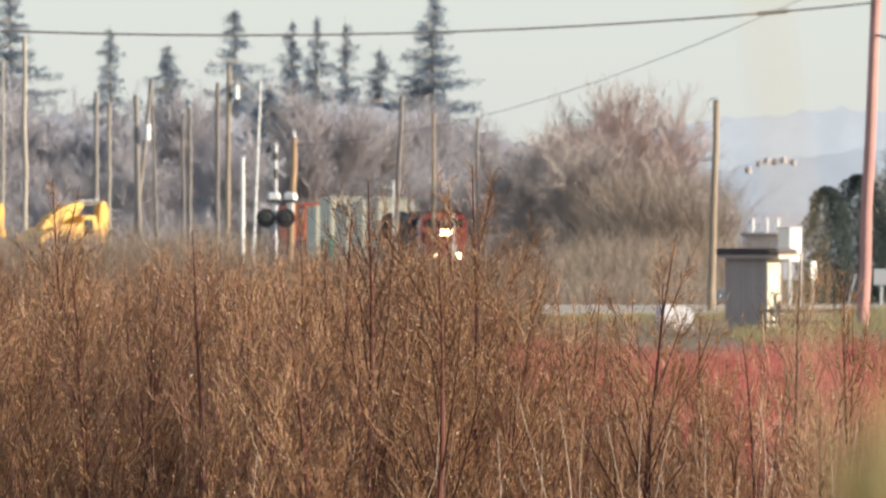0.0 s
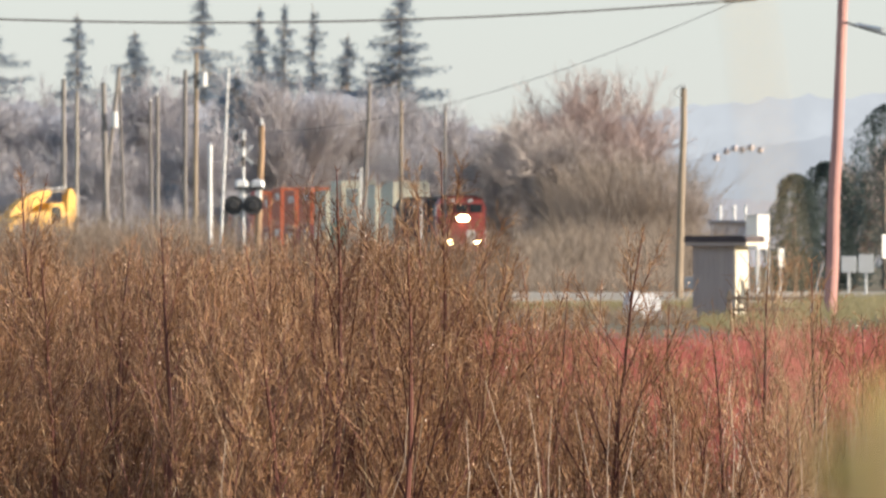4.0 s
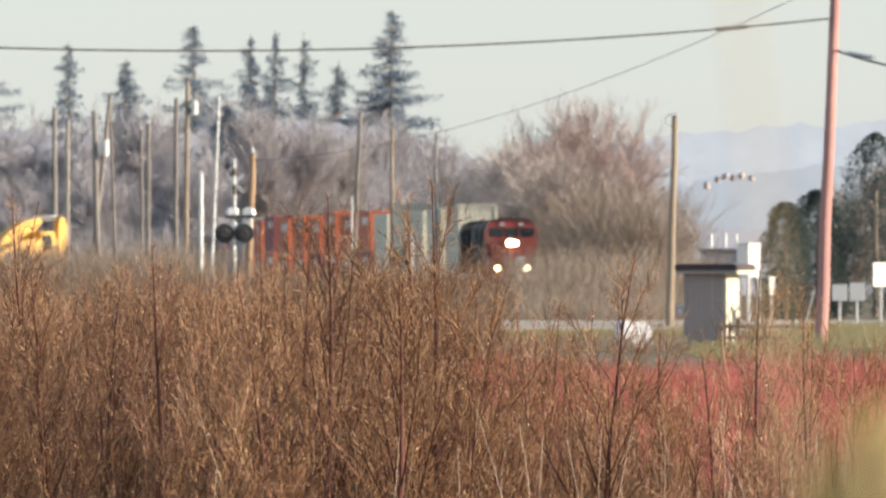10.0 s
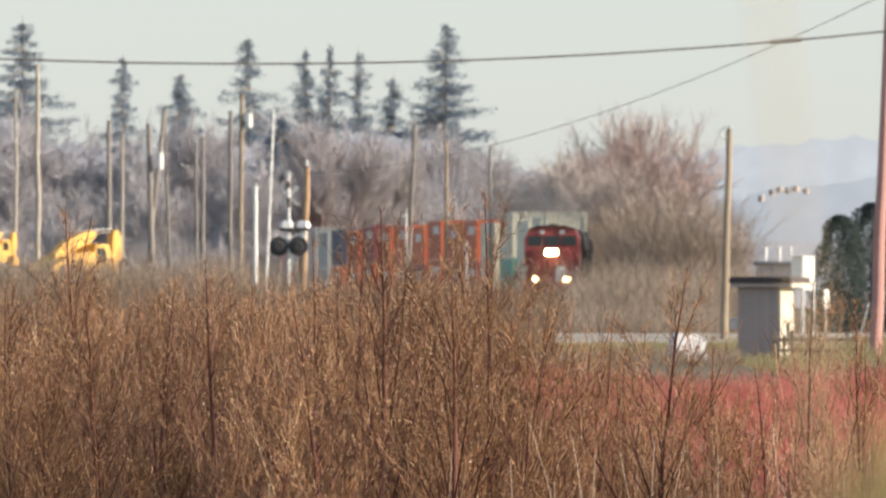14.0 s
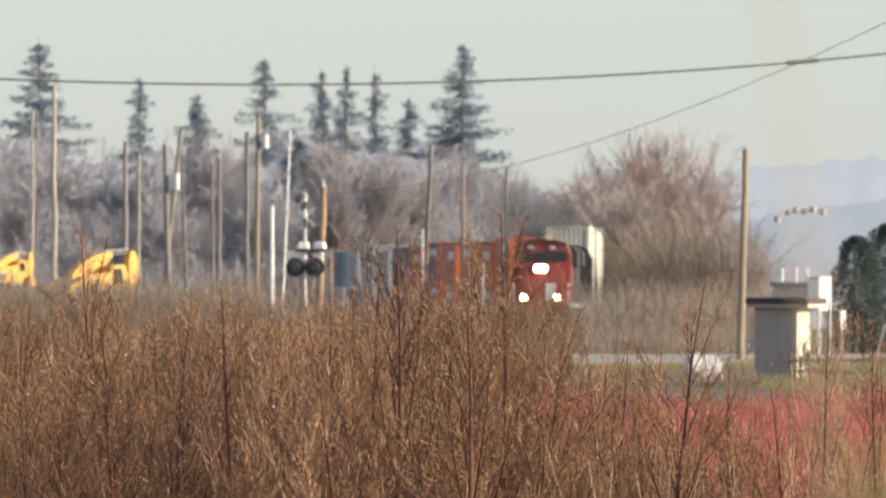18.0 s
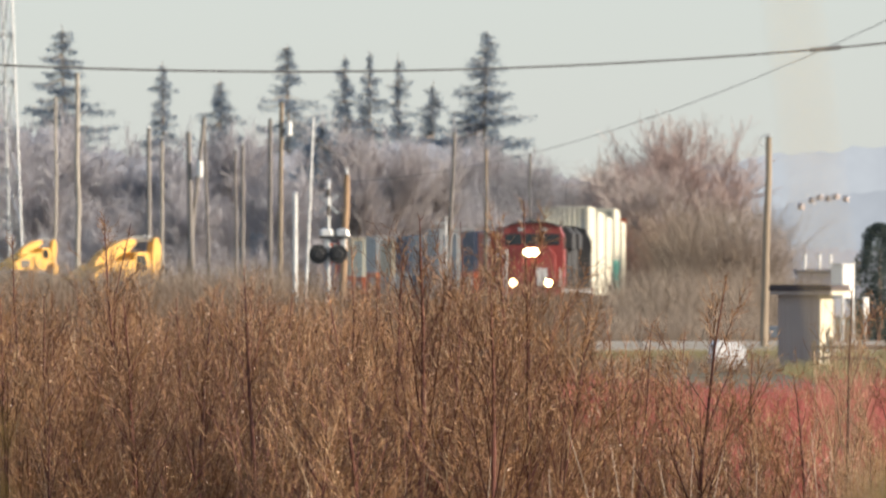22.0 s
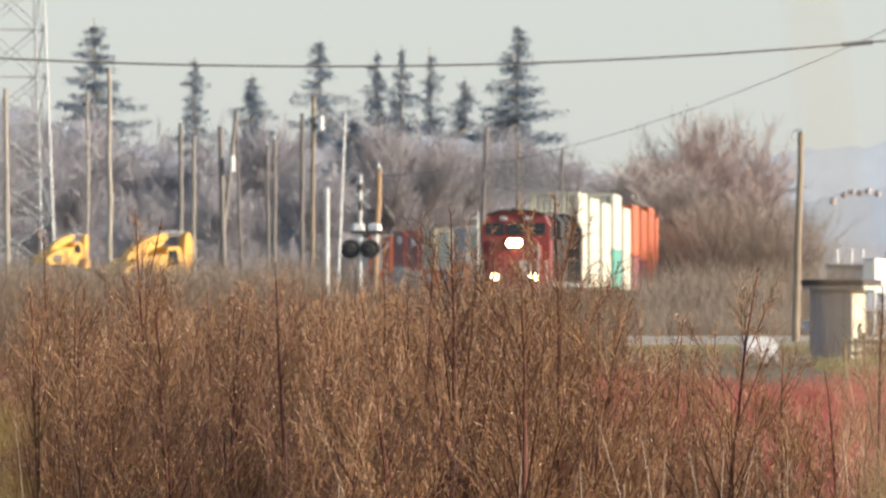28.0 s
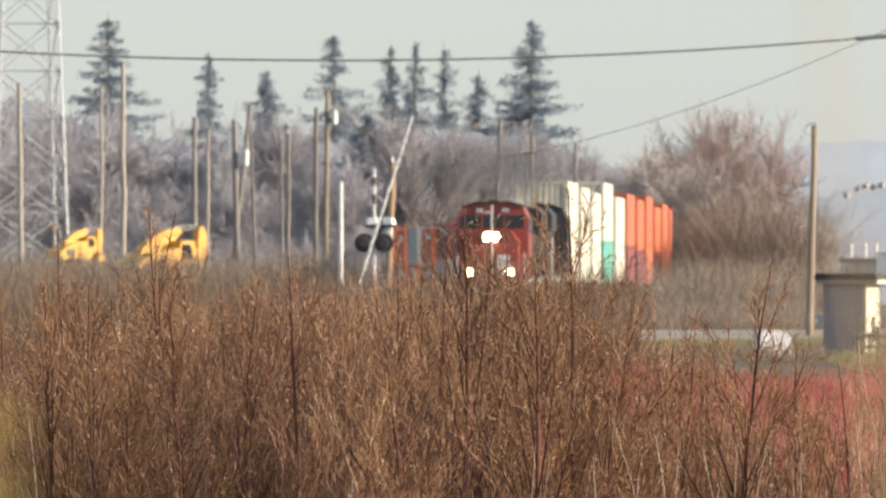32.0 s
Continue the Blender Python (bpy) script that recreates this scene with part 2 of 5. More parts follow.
def sweep(pts, radii, sides=8):
    """One continuous tapered tube along pts, closed at both ends."""
    p = np.asarray(pts, float)
    n = len(p)
    v, f = [], []
    for i in range(n):
        d = p[min(i + 1, n - 1)] - p[max(i - 1, 0)]
        d /= np.linalg.norm(d)
        a = np.cross(d, (1.0, 0, 0) if abs(d[2]) > 0.9 else (0, 0, 1.0))
        a /= np.linalg.norm(a)
        b = np.cross(d, a)
        for k in range(sides):
            w = 2 * math.pi * k / sides
            v.append(tuple(p[i] + radii[i] * (math.cos(w) * a + math.sin(w) * b)))
        if i:
            for k in range(sides):
                j = (k + 1) % sides
                f.append(((i - 1) * sides + k, (i - 1) * sides + j, i * sides + j, i * sides + k))
    f.append(tuple(range(sides - 1, -1, -1)))
    f.append(tuple(range((n - 1) * sides, n * sides)))
    return v, f


def flakes(places, size, rng, droop=0.0):
    """Small bent three-cornered leaf sprays round the given places."""
    c = np.asarray(places, float)
    n = len(c)
    sz = np.asarray(size, float).reshape(-1, 1) * rng.uniform(0.6, 1.3, (n, 1))
    out = []
    for k in range(3):
        w = rng.normal(0, 1, (n, 3))
        w /= np.linalg.norm(w, axis=1, keepdims=True)
        w[:, 2] -= droop
        out.append(c + w * sz)
    v = np.stack(out, 1).reshape(-1, 3)
    f = np.arange(3 * n).reshape(-1, 3)
    return v.tolist(), f.tolist()


def side_way(d, rng):
    w = np.cross(d, rng.normal(0, 1, 3))
    return w / (np.linalg.norm(w) + 1e-9)


def grow(p, d, length, r, level, rng, out, spread, rise, forks):
    """A limb in three bent pieces that carries smaller limbs."""
    d = np.array(d, float)
    n = 3 if level > 0 else 2
    for i in range(n):
        d = d + rng.normal(0, 0.11, 3) + np.array([0, 0, rise])
        d /= np.linalg.norm(d)
        q = p + d * length / n
        r2 = r * (0.78 if level > 0 else 0.6)
        out[level].append((*p, *q, r, r2))
        if level > 0:
            for _ in range(forks):
                w = side_way(d, rng)
                e = d * math.cos(spread) + w * math.sin(spread)
                at_ = p + (q - p) * rng.uniform(0.2, 1.0)
                grow(at_, e, length * rng.uniform(0.45, 0.72), r2 * 0.55, level - 1, rng, out, spread, rise, forks)
        p, r = q, r2
    return out


# ---- the track's line: it comes from far off, bends, and runs towards the crossing ----
# place along the line (seconds of the train's head), x, y, height of the rails
LINE = [
    (-60, -19.59, 1560, 1.20),
    (-40, -15.56, 1370, 1.20),
    (-28, -13.12, 1252, 1.20),
    (-20, -11.53, 1172, 1.20),
    (-13, -9.41, 1099, 1.20),
    (-6, -4.14, 1025, 1.20),
    (0, 0.88, 958, 1.20),
    (3, 3.29, 924, 1.20),
    (6, 5.52, 891, 1.20),
    (9, 7.06, 857, 1.20),
    (11, 7.02, 832, 1.23),
    (13, 6.30, 808, 1.27),
    (16, 5.00, 772, 1.33),
    (19, 3.63, 737, 1.38),
    (22, 2.22, 704, 1.38),
    (25, 1.02, 672, 1.37),
    (28, -0.21, 644, 1.33),
    (32, -1.81, 611, 1.22),
    (38, -4.12, 560, 1.20),
    (50, -7.60, 470, 1.20),
]


def smooth_line(rows, per=24):
    """A curve through the rows, as times and places."""
    a = np.array(rows, float)
    ts, ps = [], []
    for i in range(len(a) - 1):
        p0, p1, p2, p3 = a[max(i - 1, 0)], a[i], a[i + 1], a[min(i + 2, len(a) - 1)]
        h = p2[0] - p1[0]
        m1 = (p2[1:] - p0[1:]) / (p2[0] - p0[0])
        m2 = (p3[1:] - p1[1:]) / (p3[0] - p1[0])
        for k in range(per):
            s = k / per
            ps.append((2 * s**3 - 3 * s**2 + 1) * p1[1:] + (s**3 - 2 * s**2 + s) * h * m1
                      + (3 * s**2 - 2 * s**3) * p2[1:] + (s**3 - s**2) * h * m2)
            ts.append(p1[0] + s * h)
    ts.append(a[-1, 0])
    ps.append(a[-1, 1:])
    return np.array(ts), np.array(ps)


LINE_T, LINE_P = smooth_line(LINE)
LINE_S = np.concatenate([[0], np.cumsum(np.linalg.norm(np.diff(LINE_P, axis=0), axis=1))])


def on_line(s):
    return Vector([float(np.interp(s, LINE_S, LINE_P[:, k])) for k in range(3)])


def head(t):
    """How far along the line the train's nose is at t seconds."""
    return float(np.interp(t, LINE_T, LINE_S))


def riding(t, behind, length):
    """The pose at t seconds of a vehicle whose front is that far behind the nose; its own -Y looks ahead."""
    s = head(t) - behind
    a, b = on_line(s - length * 0.15), on_line(s - length * 0.85)
    way = (a - b).normalized()
    yaw = math.degrees(math.atan2(way.x, -way.y))
    pitch = math.degrees(math.asin(way.z))
    front = a + way * length * 0.15
    return pose(front.x, front.y, front.z, -pitch, 0, yaw)


# ---- ground ----
def land(x, y):
    """Height of the ground: flat fields, a road bank, the railway bank, a rise under the camera."""
    z = 0.12 * noise.noise(Vector((x * 0.03, y * 0.012, 0)))
    z += 0.45 * max(0.0, 1 - max(0.0, y) / 7.0)
    if y > 425:
        z += 0.34 * min(1.0, (y - 425) / 12.0)
    if y > 560:
        z += 0.25 * min(1.0, (y - 560) / 60.0)
    if 338 < y < 425 and x > 0.0272 * y:
        z += 0.5 * min(1.0, (y - 338) / 10.0) * min(1.0, (x - 0.0272 * y) / 0.8)
    return z


ys = np.concatenate([np.linspace(-60, 0, 7), np.linspace(3, 60, 20), np.linspace(70, 330, 40), np.linspace(335, 445, 45),
                     np.linspace(450, 700, 40), np.linspace(720, 1400, 40), np.linspace(1500, 4850, 24)])
xs = np.concatenate([-np.geomspace(3200, 40, 22), np.linspace(-36, 36, 60), np.geomspace(40, 3200, 22)])
gv = [(float(x), float(y), land(float(x), float(y))) for y in ys for x in xs]
nx = len(xs)
gf = [(j * nx + i, j * nx + i + 1, (j + 1) * nx + i + 1, (j + 1) * nx + i) for j in range(len(ys) - 1) for i in range(nx - 1)]
tagged(finish("ground", (gv, gf), M["soil"], smooth=True), "flat brown winter field of soil and dead grass", "ground", kind="structure")


def strip(name, pts, widths, lift, material, label, category):
    """A banked strip along pts: widths of its top and of its foot, lift above the points."""
    vs, fs = [], []
    top, foot, drop = widths
    for i, p in enumerate(pts):
        p = Vector(p)
        d = Vector(pts[min(i + 1, len(pts) - 1)]) - Vector(pts[max(i - 1, 0)])
        n = Vector((d.y, -d.x, 0)).normalized()
        for k, dz in ((-foot, -drop), (-top, 0), (top, 0), (foot, -drop)):
            vs.append(tuple(p + n * k + Vector((0, 0, lift + dz))))
    for i in range(len(pts) - 1):
        for k in range(3):
            fs.append((4 * i + k, 4 * i + k + 1, 4 * i + k + 5, 4 * i + k + 4))
    return tagged(finish(name, (vs, fs), material), label, category, kind="structure")


steps = [on_line(s) for s in np.arange(0, LINE_S[-1], 6.0)]
strip("railway_bank", steps, (1.9, 4.6, 1.5), -0.30, M["ballast"], "grey brown stone ballast bank of the railway", "railway bank")
for off in (-0.7175, 0.7175):
    vs, fs = [], []
    for i, p in enumerate(steps):
        d = (steps[min(i + 1, len(steps) - 1)] - steps[max(i - 1, 0)]).normalized()
        n = Vector((d.y, -d.x, 0)) * off
        for dx, dz in ((-0.036, 0), (0.036, 0), (0.036, -0.18), (-0.036, -0.18)):
            vs.append(tuple(p + n + Vector((dx, 0, dz))))
        if i:
            for k in range(4):
                a, b = 4 * (i - 1) + k, 4 * (i - 1) + (k + 1) % 4
                fs.append((a, b, b + 4, a + 4))
    tagged(finish("rail", (vs, fs), M["rail"]), "rusty steel rail on the ballast bank", "rail", "track rails", "structure")
tie_me = finish("tie", slab((-1.3, -0.11, -0.38), (1.3, 0.11, -0.19), 0.01), M["tie"])
first_tie = tagged(tie_me, "dark wooden tie under the rails", "tie", "railway ties", "structure")
near_s = head(40)
for k in range(160):
    s = near_s - k * 0.9
    p, q = on_line(s), on_line(s + 0.5)
    o = first_tie if k == 0 else copy_thing(first_tie, Matrix())
    o.matrix_basis = pose(p.x, p.y, p.z, 0, 0, math.degrees(math.atan2(-(q.x - p.x), q.y - p.y)))

# gravel road beyond the bank
road_pts = [(x, 478, 0.72 + 0.02 * math.sin(x * 0.07)) for x in range(-240, 300, 12)]
strip("road", road_pts, (22, 30, 0.6), 0.03, M["gravel"], "pale gravel road along the field", "road")

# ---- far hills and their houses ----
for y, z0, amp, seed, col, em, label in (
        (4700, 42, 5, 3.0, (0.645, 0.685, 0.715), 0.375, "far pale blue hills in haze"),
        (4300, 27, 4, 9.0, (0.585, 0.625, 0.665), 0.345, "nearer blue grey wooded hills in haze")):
    vs, fs = [], []
    for i in range(241):
        x = -420 + 3.5 * i
        h = z0 + amp * noise.noise(Vector((x * 0.011, seed, 0))) * 2 + 2.5 * noise.noise(Vector((x * 0.15, seed, 1)))
        h += 17 * max(0.0, min(1.0, (x - 40) / 90.0)) * (1 if seed < 5 else 0.6)
        vs += [(x, y, -3.0), (x, y + 25, h)]
        if i:
            fs.append((2 * i - 2, 2 * i, 2 * i + 1, 2 * i - 1))
    # the hills' haze is put in as pale blue colour and a faint glow
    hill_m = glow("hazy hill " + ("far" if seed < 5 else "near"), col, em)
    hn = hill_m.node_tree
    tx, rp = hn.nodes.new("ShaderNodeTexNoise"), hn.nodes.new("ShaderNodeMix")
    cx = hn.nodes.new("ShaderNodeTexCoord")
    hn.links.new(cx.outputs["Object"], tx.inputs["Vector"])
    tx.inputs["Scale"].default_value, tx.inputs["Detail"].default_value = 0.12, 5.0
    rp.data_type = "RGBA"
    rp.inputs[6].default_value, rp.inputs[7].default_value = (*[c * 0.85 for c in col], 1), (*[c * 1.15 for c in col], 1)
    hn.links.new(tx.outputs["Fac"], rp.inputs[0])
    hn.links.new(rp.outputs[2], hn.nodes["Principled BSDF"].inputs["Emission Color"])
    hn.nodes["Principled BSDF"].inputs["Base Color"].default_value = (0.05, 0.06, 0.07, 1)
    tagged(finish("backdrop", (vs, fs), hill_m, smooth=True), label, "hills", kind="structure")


def hill_house(x, y, z, w, h):
    root = thing("hill_house", pose(x, y, z, 0, 0, 48), "tiny pale house far up on the hill", "house", "houses on the hill")
    part("wall", slab((-w / 2, -0.8, -1), (w / 2, 0.8, h)), M["shed"], root)
    part("roof", prism([(-w / 2 - 0.3, h), (w / 2 + 0.3, h), (w / 2 - 0.6, h + 0.5), (-w / 2 + 0.6, h + 0.5)], -1.0, 1.0), M["house"], root)


for x, y, z, w, h in ((96.1, 4310, 32.3, 2.6, 1.5), (99.4, 4310, 34.3, 2.2, 0.9), (101.8, 4310, 35.2, 2.6, 0.8), (104.2, 4310, 34.8, 1.8, 0.9), (106.8, 4310, 35.4, 3.0, 0.9), (109.7, 4310, 34.7, 2.2, 0.8)):
    hill_house(x, y, z, w * 0.5, h * 0.4)


# ---- trees ----
def bare_tree(name, seed, height, levels, spread, rise, forks, twig, crown, label, category, group, trunks=1, lean=0.05, first=0.25):
    rng = np.random.default_rng(seed)
    out = {k: [] for k in range(levels + 1)}
    for _ in range(trunks):
        p = np.array([rng.normal(0, 0.5) if trunks > 1 else 0.0, rng.normal(0, 0.5) if trunks > 1 else 0.0, -0.3])
        d = np.array([rng.normal(0, lean), rng.normal(0, lean), 1.0])
        grow(p, d / np.linalg.norm(d), height * 0.55, height * 0.016, levels, rng, out, spread, rise, forks)
    top = max(s[5] for k in out for s in out[k])
    k = height / top
    for lv in out:
        a = np.array(out[lv])
        a[:, :6] *= k
        a[:, 6:] = np.maximum(a[:, 6:], twig)
        out[lv] = a
    root = thing(name, Matrix(), label, category, group)
    part("trunk", sticks(np.concatenate([out[levels], out[levels - 1]]), 6), M["bark"], root)
    part("crown", sticks(np.concatenate([out[j] for j in range(levels - 1)])), M[crown], root)
    return root


def put(root, first, m):
    """Stands the thing itself for the first place, a copy for the others."""
    if first:
        root.matrix_basis = m
        return root
    s = root.scale
    return copy_thing(root, m @ Matrix.Diagonal((1 / s[0], 1 / s[1], 1 / s[2], 1)))


def fir(seed, height, width, gappy, label):
    """A fir: tiers of limbs that sag and turn up at the end, each hung with loose sprays."""
    rng = np.random.default_rng(seed)
    root = thing("fir_tree", Matrix(), label, "tree", "tall firs")
    lean = rng.normal(0, 0.012)
    trunk = [(lean * a, 0, a, lean * b, 0, b, 0.45 * (1 - a / height) + 0.05, 0.45 * (1 - b / height) + 0.04)
             for a, b in zip(np.linspace(0, height * 0.9, 9)[:-1], np.linspace(0, height, 9)[1:])]
    part("trunk", sticks(trunk, 6), M["bark"], root)
    limbs, leaf, size = [], [], []
    z = height * 0.16
    while z < height * 0.985:
        f = z / height
        reach = width * 0.66 * min(1.0, ((1 - f) * 1.25) ** 0.68) * (1.0 if f > 0.3 else 0.75)
        tier = 0.75 + 0.25 * math.sin(z * 1.9 + seed)
        for _ in range(int(rng.integers(3, 6))):
            w = rng.uniform(0, 2 * math.pi)
            long = max(0.35, reach * tier * (rng.uniform(0.7, 1.2) if rng.random() > gappy else rng.uniform(0.2, 0.6)))
            sag = rng.uniform(-0.38, 0.02) * (1.35 - f)
            p = np.array([lean * z, 0, z + rng.normal(0, 0.15)])
            tip = np.array([math.cos(w) * long, math.sin(w) * long, sag * long])
            bow = np.array([0, 0, -0.10 * long])
            mid = p + tip * 0.55 + bow
            limbs.append((*p, *mid, 0.08, 0.05))
            limbs.append((*mid, *(p + tip), 0.05, 0.02))
            for k in range(int(12 + long * 26)):
                u = rng.uniform(0.06, 1.0) ** 0.75
                spot = p + tip * u + bow * math.sin(u * math.pi)
                wide = 0.10 * long * (1.15 - u) + 0.16
                leaf.append(spot + rng.normal(0, 1, 3) * (wide, wide, 0.16) - np.array([0, 0, abs(rng.normal(0, 0.30))]))
                size.append(0.17 + 0.14 * (1 - f))
        z += height * rng.uniform(0.006, 0.016) * (1 + gappy * 0.5)
    part("limb_mass", sticks(limbs), M["bark"], root, kind="stuff")
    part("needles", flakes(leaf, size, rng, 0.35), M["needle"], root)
    return root


# bearing of the trunk, top, breadth, how open the crown is
FIRS = [(-59.5, 2000, 42.0, 21.6, 0.25), (-45.9, 2015, 36.8, 17.9, 0.55), (-38.3, 2030, 34.6, 17.9, 0.2), (-28.5, 2045, 40.0, 24.4, 0.55), (-19.8, 2000, 37.6, 12.2, 0.4), (-16.7, 2015, 38.4, 11.3, 0.3), (-12.5, 2030, 38.4, 14.1, 0.45), (-7.7, 2045, 34.6, 14.1, 0.4), (-1.0, 2000, 41.0, 20.7, 0.15), (-21.1, 1795, 25.5, 20.1, 0.3)]
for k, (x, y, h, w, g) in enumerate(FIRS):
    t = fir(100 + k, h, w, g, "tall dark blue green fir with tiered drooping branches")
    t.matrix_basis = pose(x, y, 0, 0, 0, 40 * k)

# mass of the wood behind its front trees; a grey glow stands in for haze
vs, fs = [], []
for i in range(421):
    x = -190 + 0.75 * i
    a = x / 1.95
    h = float(np.interp(a, [-100, -36, -31, -28, -25, -22, -14, -9, -4, -1, 2, 8, 14, 24, 60], [14.5, 13.8, 12.3, 11.2, 10.6, 10.6, 10.8, 11.4, 11.4, 10.8, 9.6, 8.4, 6.4, 4, 3.5])) * 1.95 + 2
    h += 1.6 * noise.noise(Vector((x * 0.13, 2, 0))) + 1.3 * noise.noise(Vector((x * 0.6, 5, 0))) + 1.7 * noise.noise(Vector((x * 1.9, 8, 0)))
    vs += [(x, 1950, -1.0), (x, 1954, h)]
    if i:
        fs.append((2 * i - 2, 2 * i, 2 * i + 1, 2 * i - 1))
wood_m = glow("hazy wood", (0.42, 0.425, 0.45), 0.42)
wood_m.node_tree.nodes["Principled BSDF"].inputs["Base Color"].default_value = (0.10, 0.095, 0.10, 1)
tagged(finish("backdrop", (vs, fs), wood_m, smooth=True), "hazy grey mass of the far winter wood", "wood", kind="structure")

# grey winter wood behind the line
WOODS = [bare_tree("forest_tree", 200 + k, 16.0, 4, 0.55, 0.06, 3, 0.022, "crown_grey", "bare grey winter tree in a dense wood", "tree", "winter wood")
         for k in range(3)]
rng = np.random.default_rng(5)
first = [True, True, True]


def wood_top(a):
    """Height of the wood's skyline at a bearing (milliradians)."""
    return float(np.interp(a, [-45, -36, -31, -28, -25, -22, -14, -9, -4, -1, 2, 8, 14, 24, 40], [16.5, 16.0, 14.4, 13.4, 12.9, 13.0, 13.3, 14.2, 14.0, 13.4, 12.2, 11.4, 9, 6, 5]))


for y, n, low in ((1900, 50, 1.0), (1650, 24, 0.8), (1420, 12, 0.55)):
    for k in range(n):
        a = -46 + (k + rng.uniform(0, 1)) * (64 if y > 1500 else 56) / n
        h = (wood_top(a) * y / 1000 + 2) * low * rng.uniform(0.78, 1.05)
        j = int(rng.integers(0, 3))
        m = pose(a * y / 1000, y + rng.uniform(-60, 60), -0.2, 0, 0, rng.uniform(0, 360)) @ Matrix.Scale(h / 16.0, 4)
        put(WOODS[j], first[j], m)
        first[j] = False

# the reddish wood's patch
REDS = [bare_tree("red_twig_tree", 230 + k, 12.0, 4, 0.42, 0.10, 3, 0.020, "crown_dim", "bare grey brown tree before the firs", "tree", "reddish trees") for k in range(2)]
first = [True, True]
for k, (x, y, h) in enumerate(((-9.6, 1300, 18.4), (-7.5, 1310, 19.0), (-5.0, 1320, 17.3), (-11.6, 1290, 16.4), (2.3, 1010, 9.7), (1.1, 1010, 8.9), (-9.7, 1250, 15.0))):
    put(REDS[k % 2], first[k % 2], pose(x, y, 0, 0, 0, 77 * k) @ Matrix.Scale(h / 12.0, 4))
    first[k % 2] = False

# big bare trees beyond the bend
BIG = bare_tree("bare_tree", 311, 13.0, 4, 0.62, 0.05, 3, 0.010, "crown_brown", "large bare brown tree with a wide dense crown", "tree", "trees at the bend", 5)
BIG_RED = bare_tree("bare_tree", 313, 13.0, 4, 0.50, 0.09, 3, 0.010, "crown_red", "tall bare tree with reddish upper twigs", "tree", "trees at the bend", 5)
for k, (src, x, y, h, r) in enumerate(((0, 8.4, 930, 12.6, 0), (1, 13.4, 940, 15.3, 0), (0, 11.0, 900, 11.7, 120), (0, 14.2, 832, 8.2, 200), (0, 6.8, 945, 11.5, 70), (0, 14.6, 796, 7.4, 300), (0, 14.2, 868, 8.2, 30), (0, 14.8, 890, 8.6, 250), (0, 14.1, 851, 8.0, 100), (0, 14.3, 812, 8.2, 160))):
    o = (BIG, BIG_RED)[src]
    put(o, k == src, pose(x, y, 0, 0, 0, r) @ Matrix.Scale(h / 13.0, 4))


def scrub(name, seed, n, x0, x1, y0, y1, lo, hi, material, label, category, twig=0.012, ground=0.0, tops=None):
    """A thicket of upright branching stems, nobody could count them."""
    rng = np.random.default_rng(seed)
    segs = []
    for _ in range(n):
        x, y = rng.uniform(x0, x1), rng.uniform(y0, y1)
        h = rng.uniform(lo, hi) * (tops(x) if tops else 1.0)
        p = np.array([x, y, ground - 0.1])
        d = np.array([rng.normal(0, 0.13), rng.normal(0, 0.13), 1.0])
        q = p + d * h * 0.5
        segs.append((*p, *q, twig * 1.8, twig * 1.3))
        for _ in range(4):
            e = d + rng.normal(0, 0.28, 3) * (1, 1, 0.2)
            a = p + (q - p) * rng.uniform(0.3, 1)
            b = a + e * h * rng.uniform(0.35, 0.58)
            segs.append((*a, *b, twig * 1.2, twig * 0.5))
            for _ in range(3):
                c = a + (b - a) * rng.uniform(0.2, 0.9)
                g = e + rng.normal(0, 0.4, 3) * (1, 1, 0.3)
                segs.append((*c, *(c + g * h * rng.uniform(0.10, 0.24)), twig * 0.7, twig * 0.35))
    return tagged(finish(name, sticks(segs), material), label, category, kind="stuff")


scrub("thicket", 47, 800, 2.15, 5.51, 530, 590, 0.9, 2.1, M["brush"], "low bare brown brush below the railway", "brush", 0.007)
scrub("thicket", 41, 1500, 5.06, 12.45, 530, 590, 1.7, 3.9, M["brush"], "thick bare brown thicket beside the railway", "thicket", 0.008)
scrub("thicket", 42, 1500, 2.92, 10.32, 495, 515, 0.9, 2.1, M["brush"], "low tangled brown brush on the road bank", "brush", 0.006)
scrub("hedge", 43, 3000, -16.53, 2.96, 380, 440, 1.5, 3.1, M["hedge"], "dense brown hedge across the field", "hedge", 0.0065)
scrub("thicket", 45, 2200, -25.58, -8.16, 620, 680, 2.6, 4.3, M["brush"], "tangled brown brush before the yellow machines", "brush", 0.010)
scrub("weeds", 46, 520, 1.93, 8.59, 408, 422, 0.3, 0.75, M["brush"], "thin dry weeds before the road bank", "weeds", 0.006)
scrub("thicket", 48, 3000, 10.8, 15.4, 790, 905, 5.2, 8.0, M["bark"], "tall tangled bare thicket along the bend of the line", "thicket", 0.012)
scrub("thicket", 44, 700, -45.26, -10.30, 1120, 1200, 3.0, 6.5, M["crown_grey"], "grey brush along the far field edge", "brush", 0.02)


# ---- the train ----
MOVERS = []


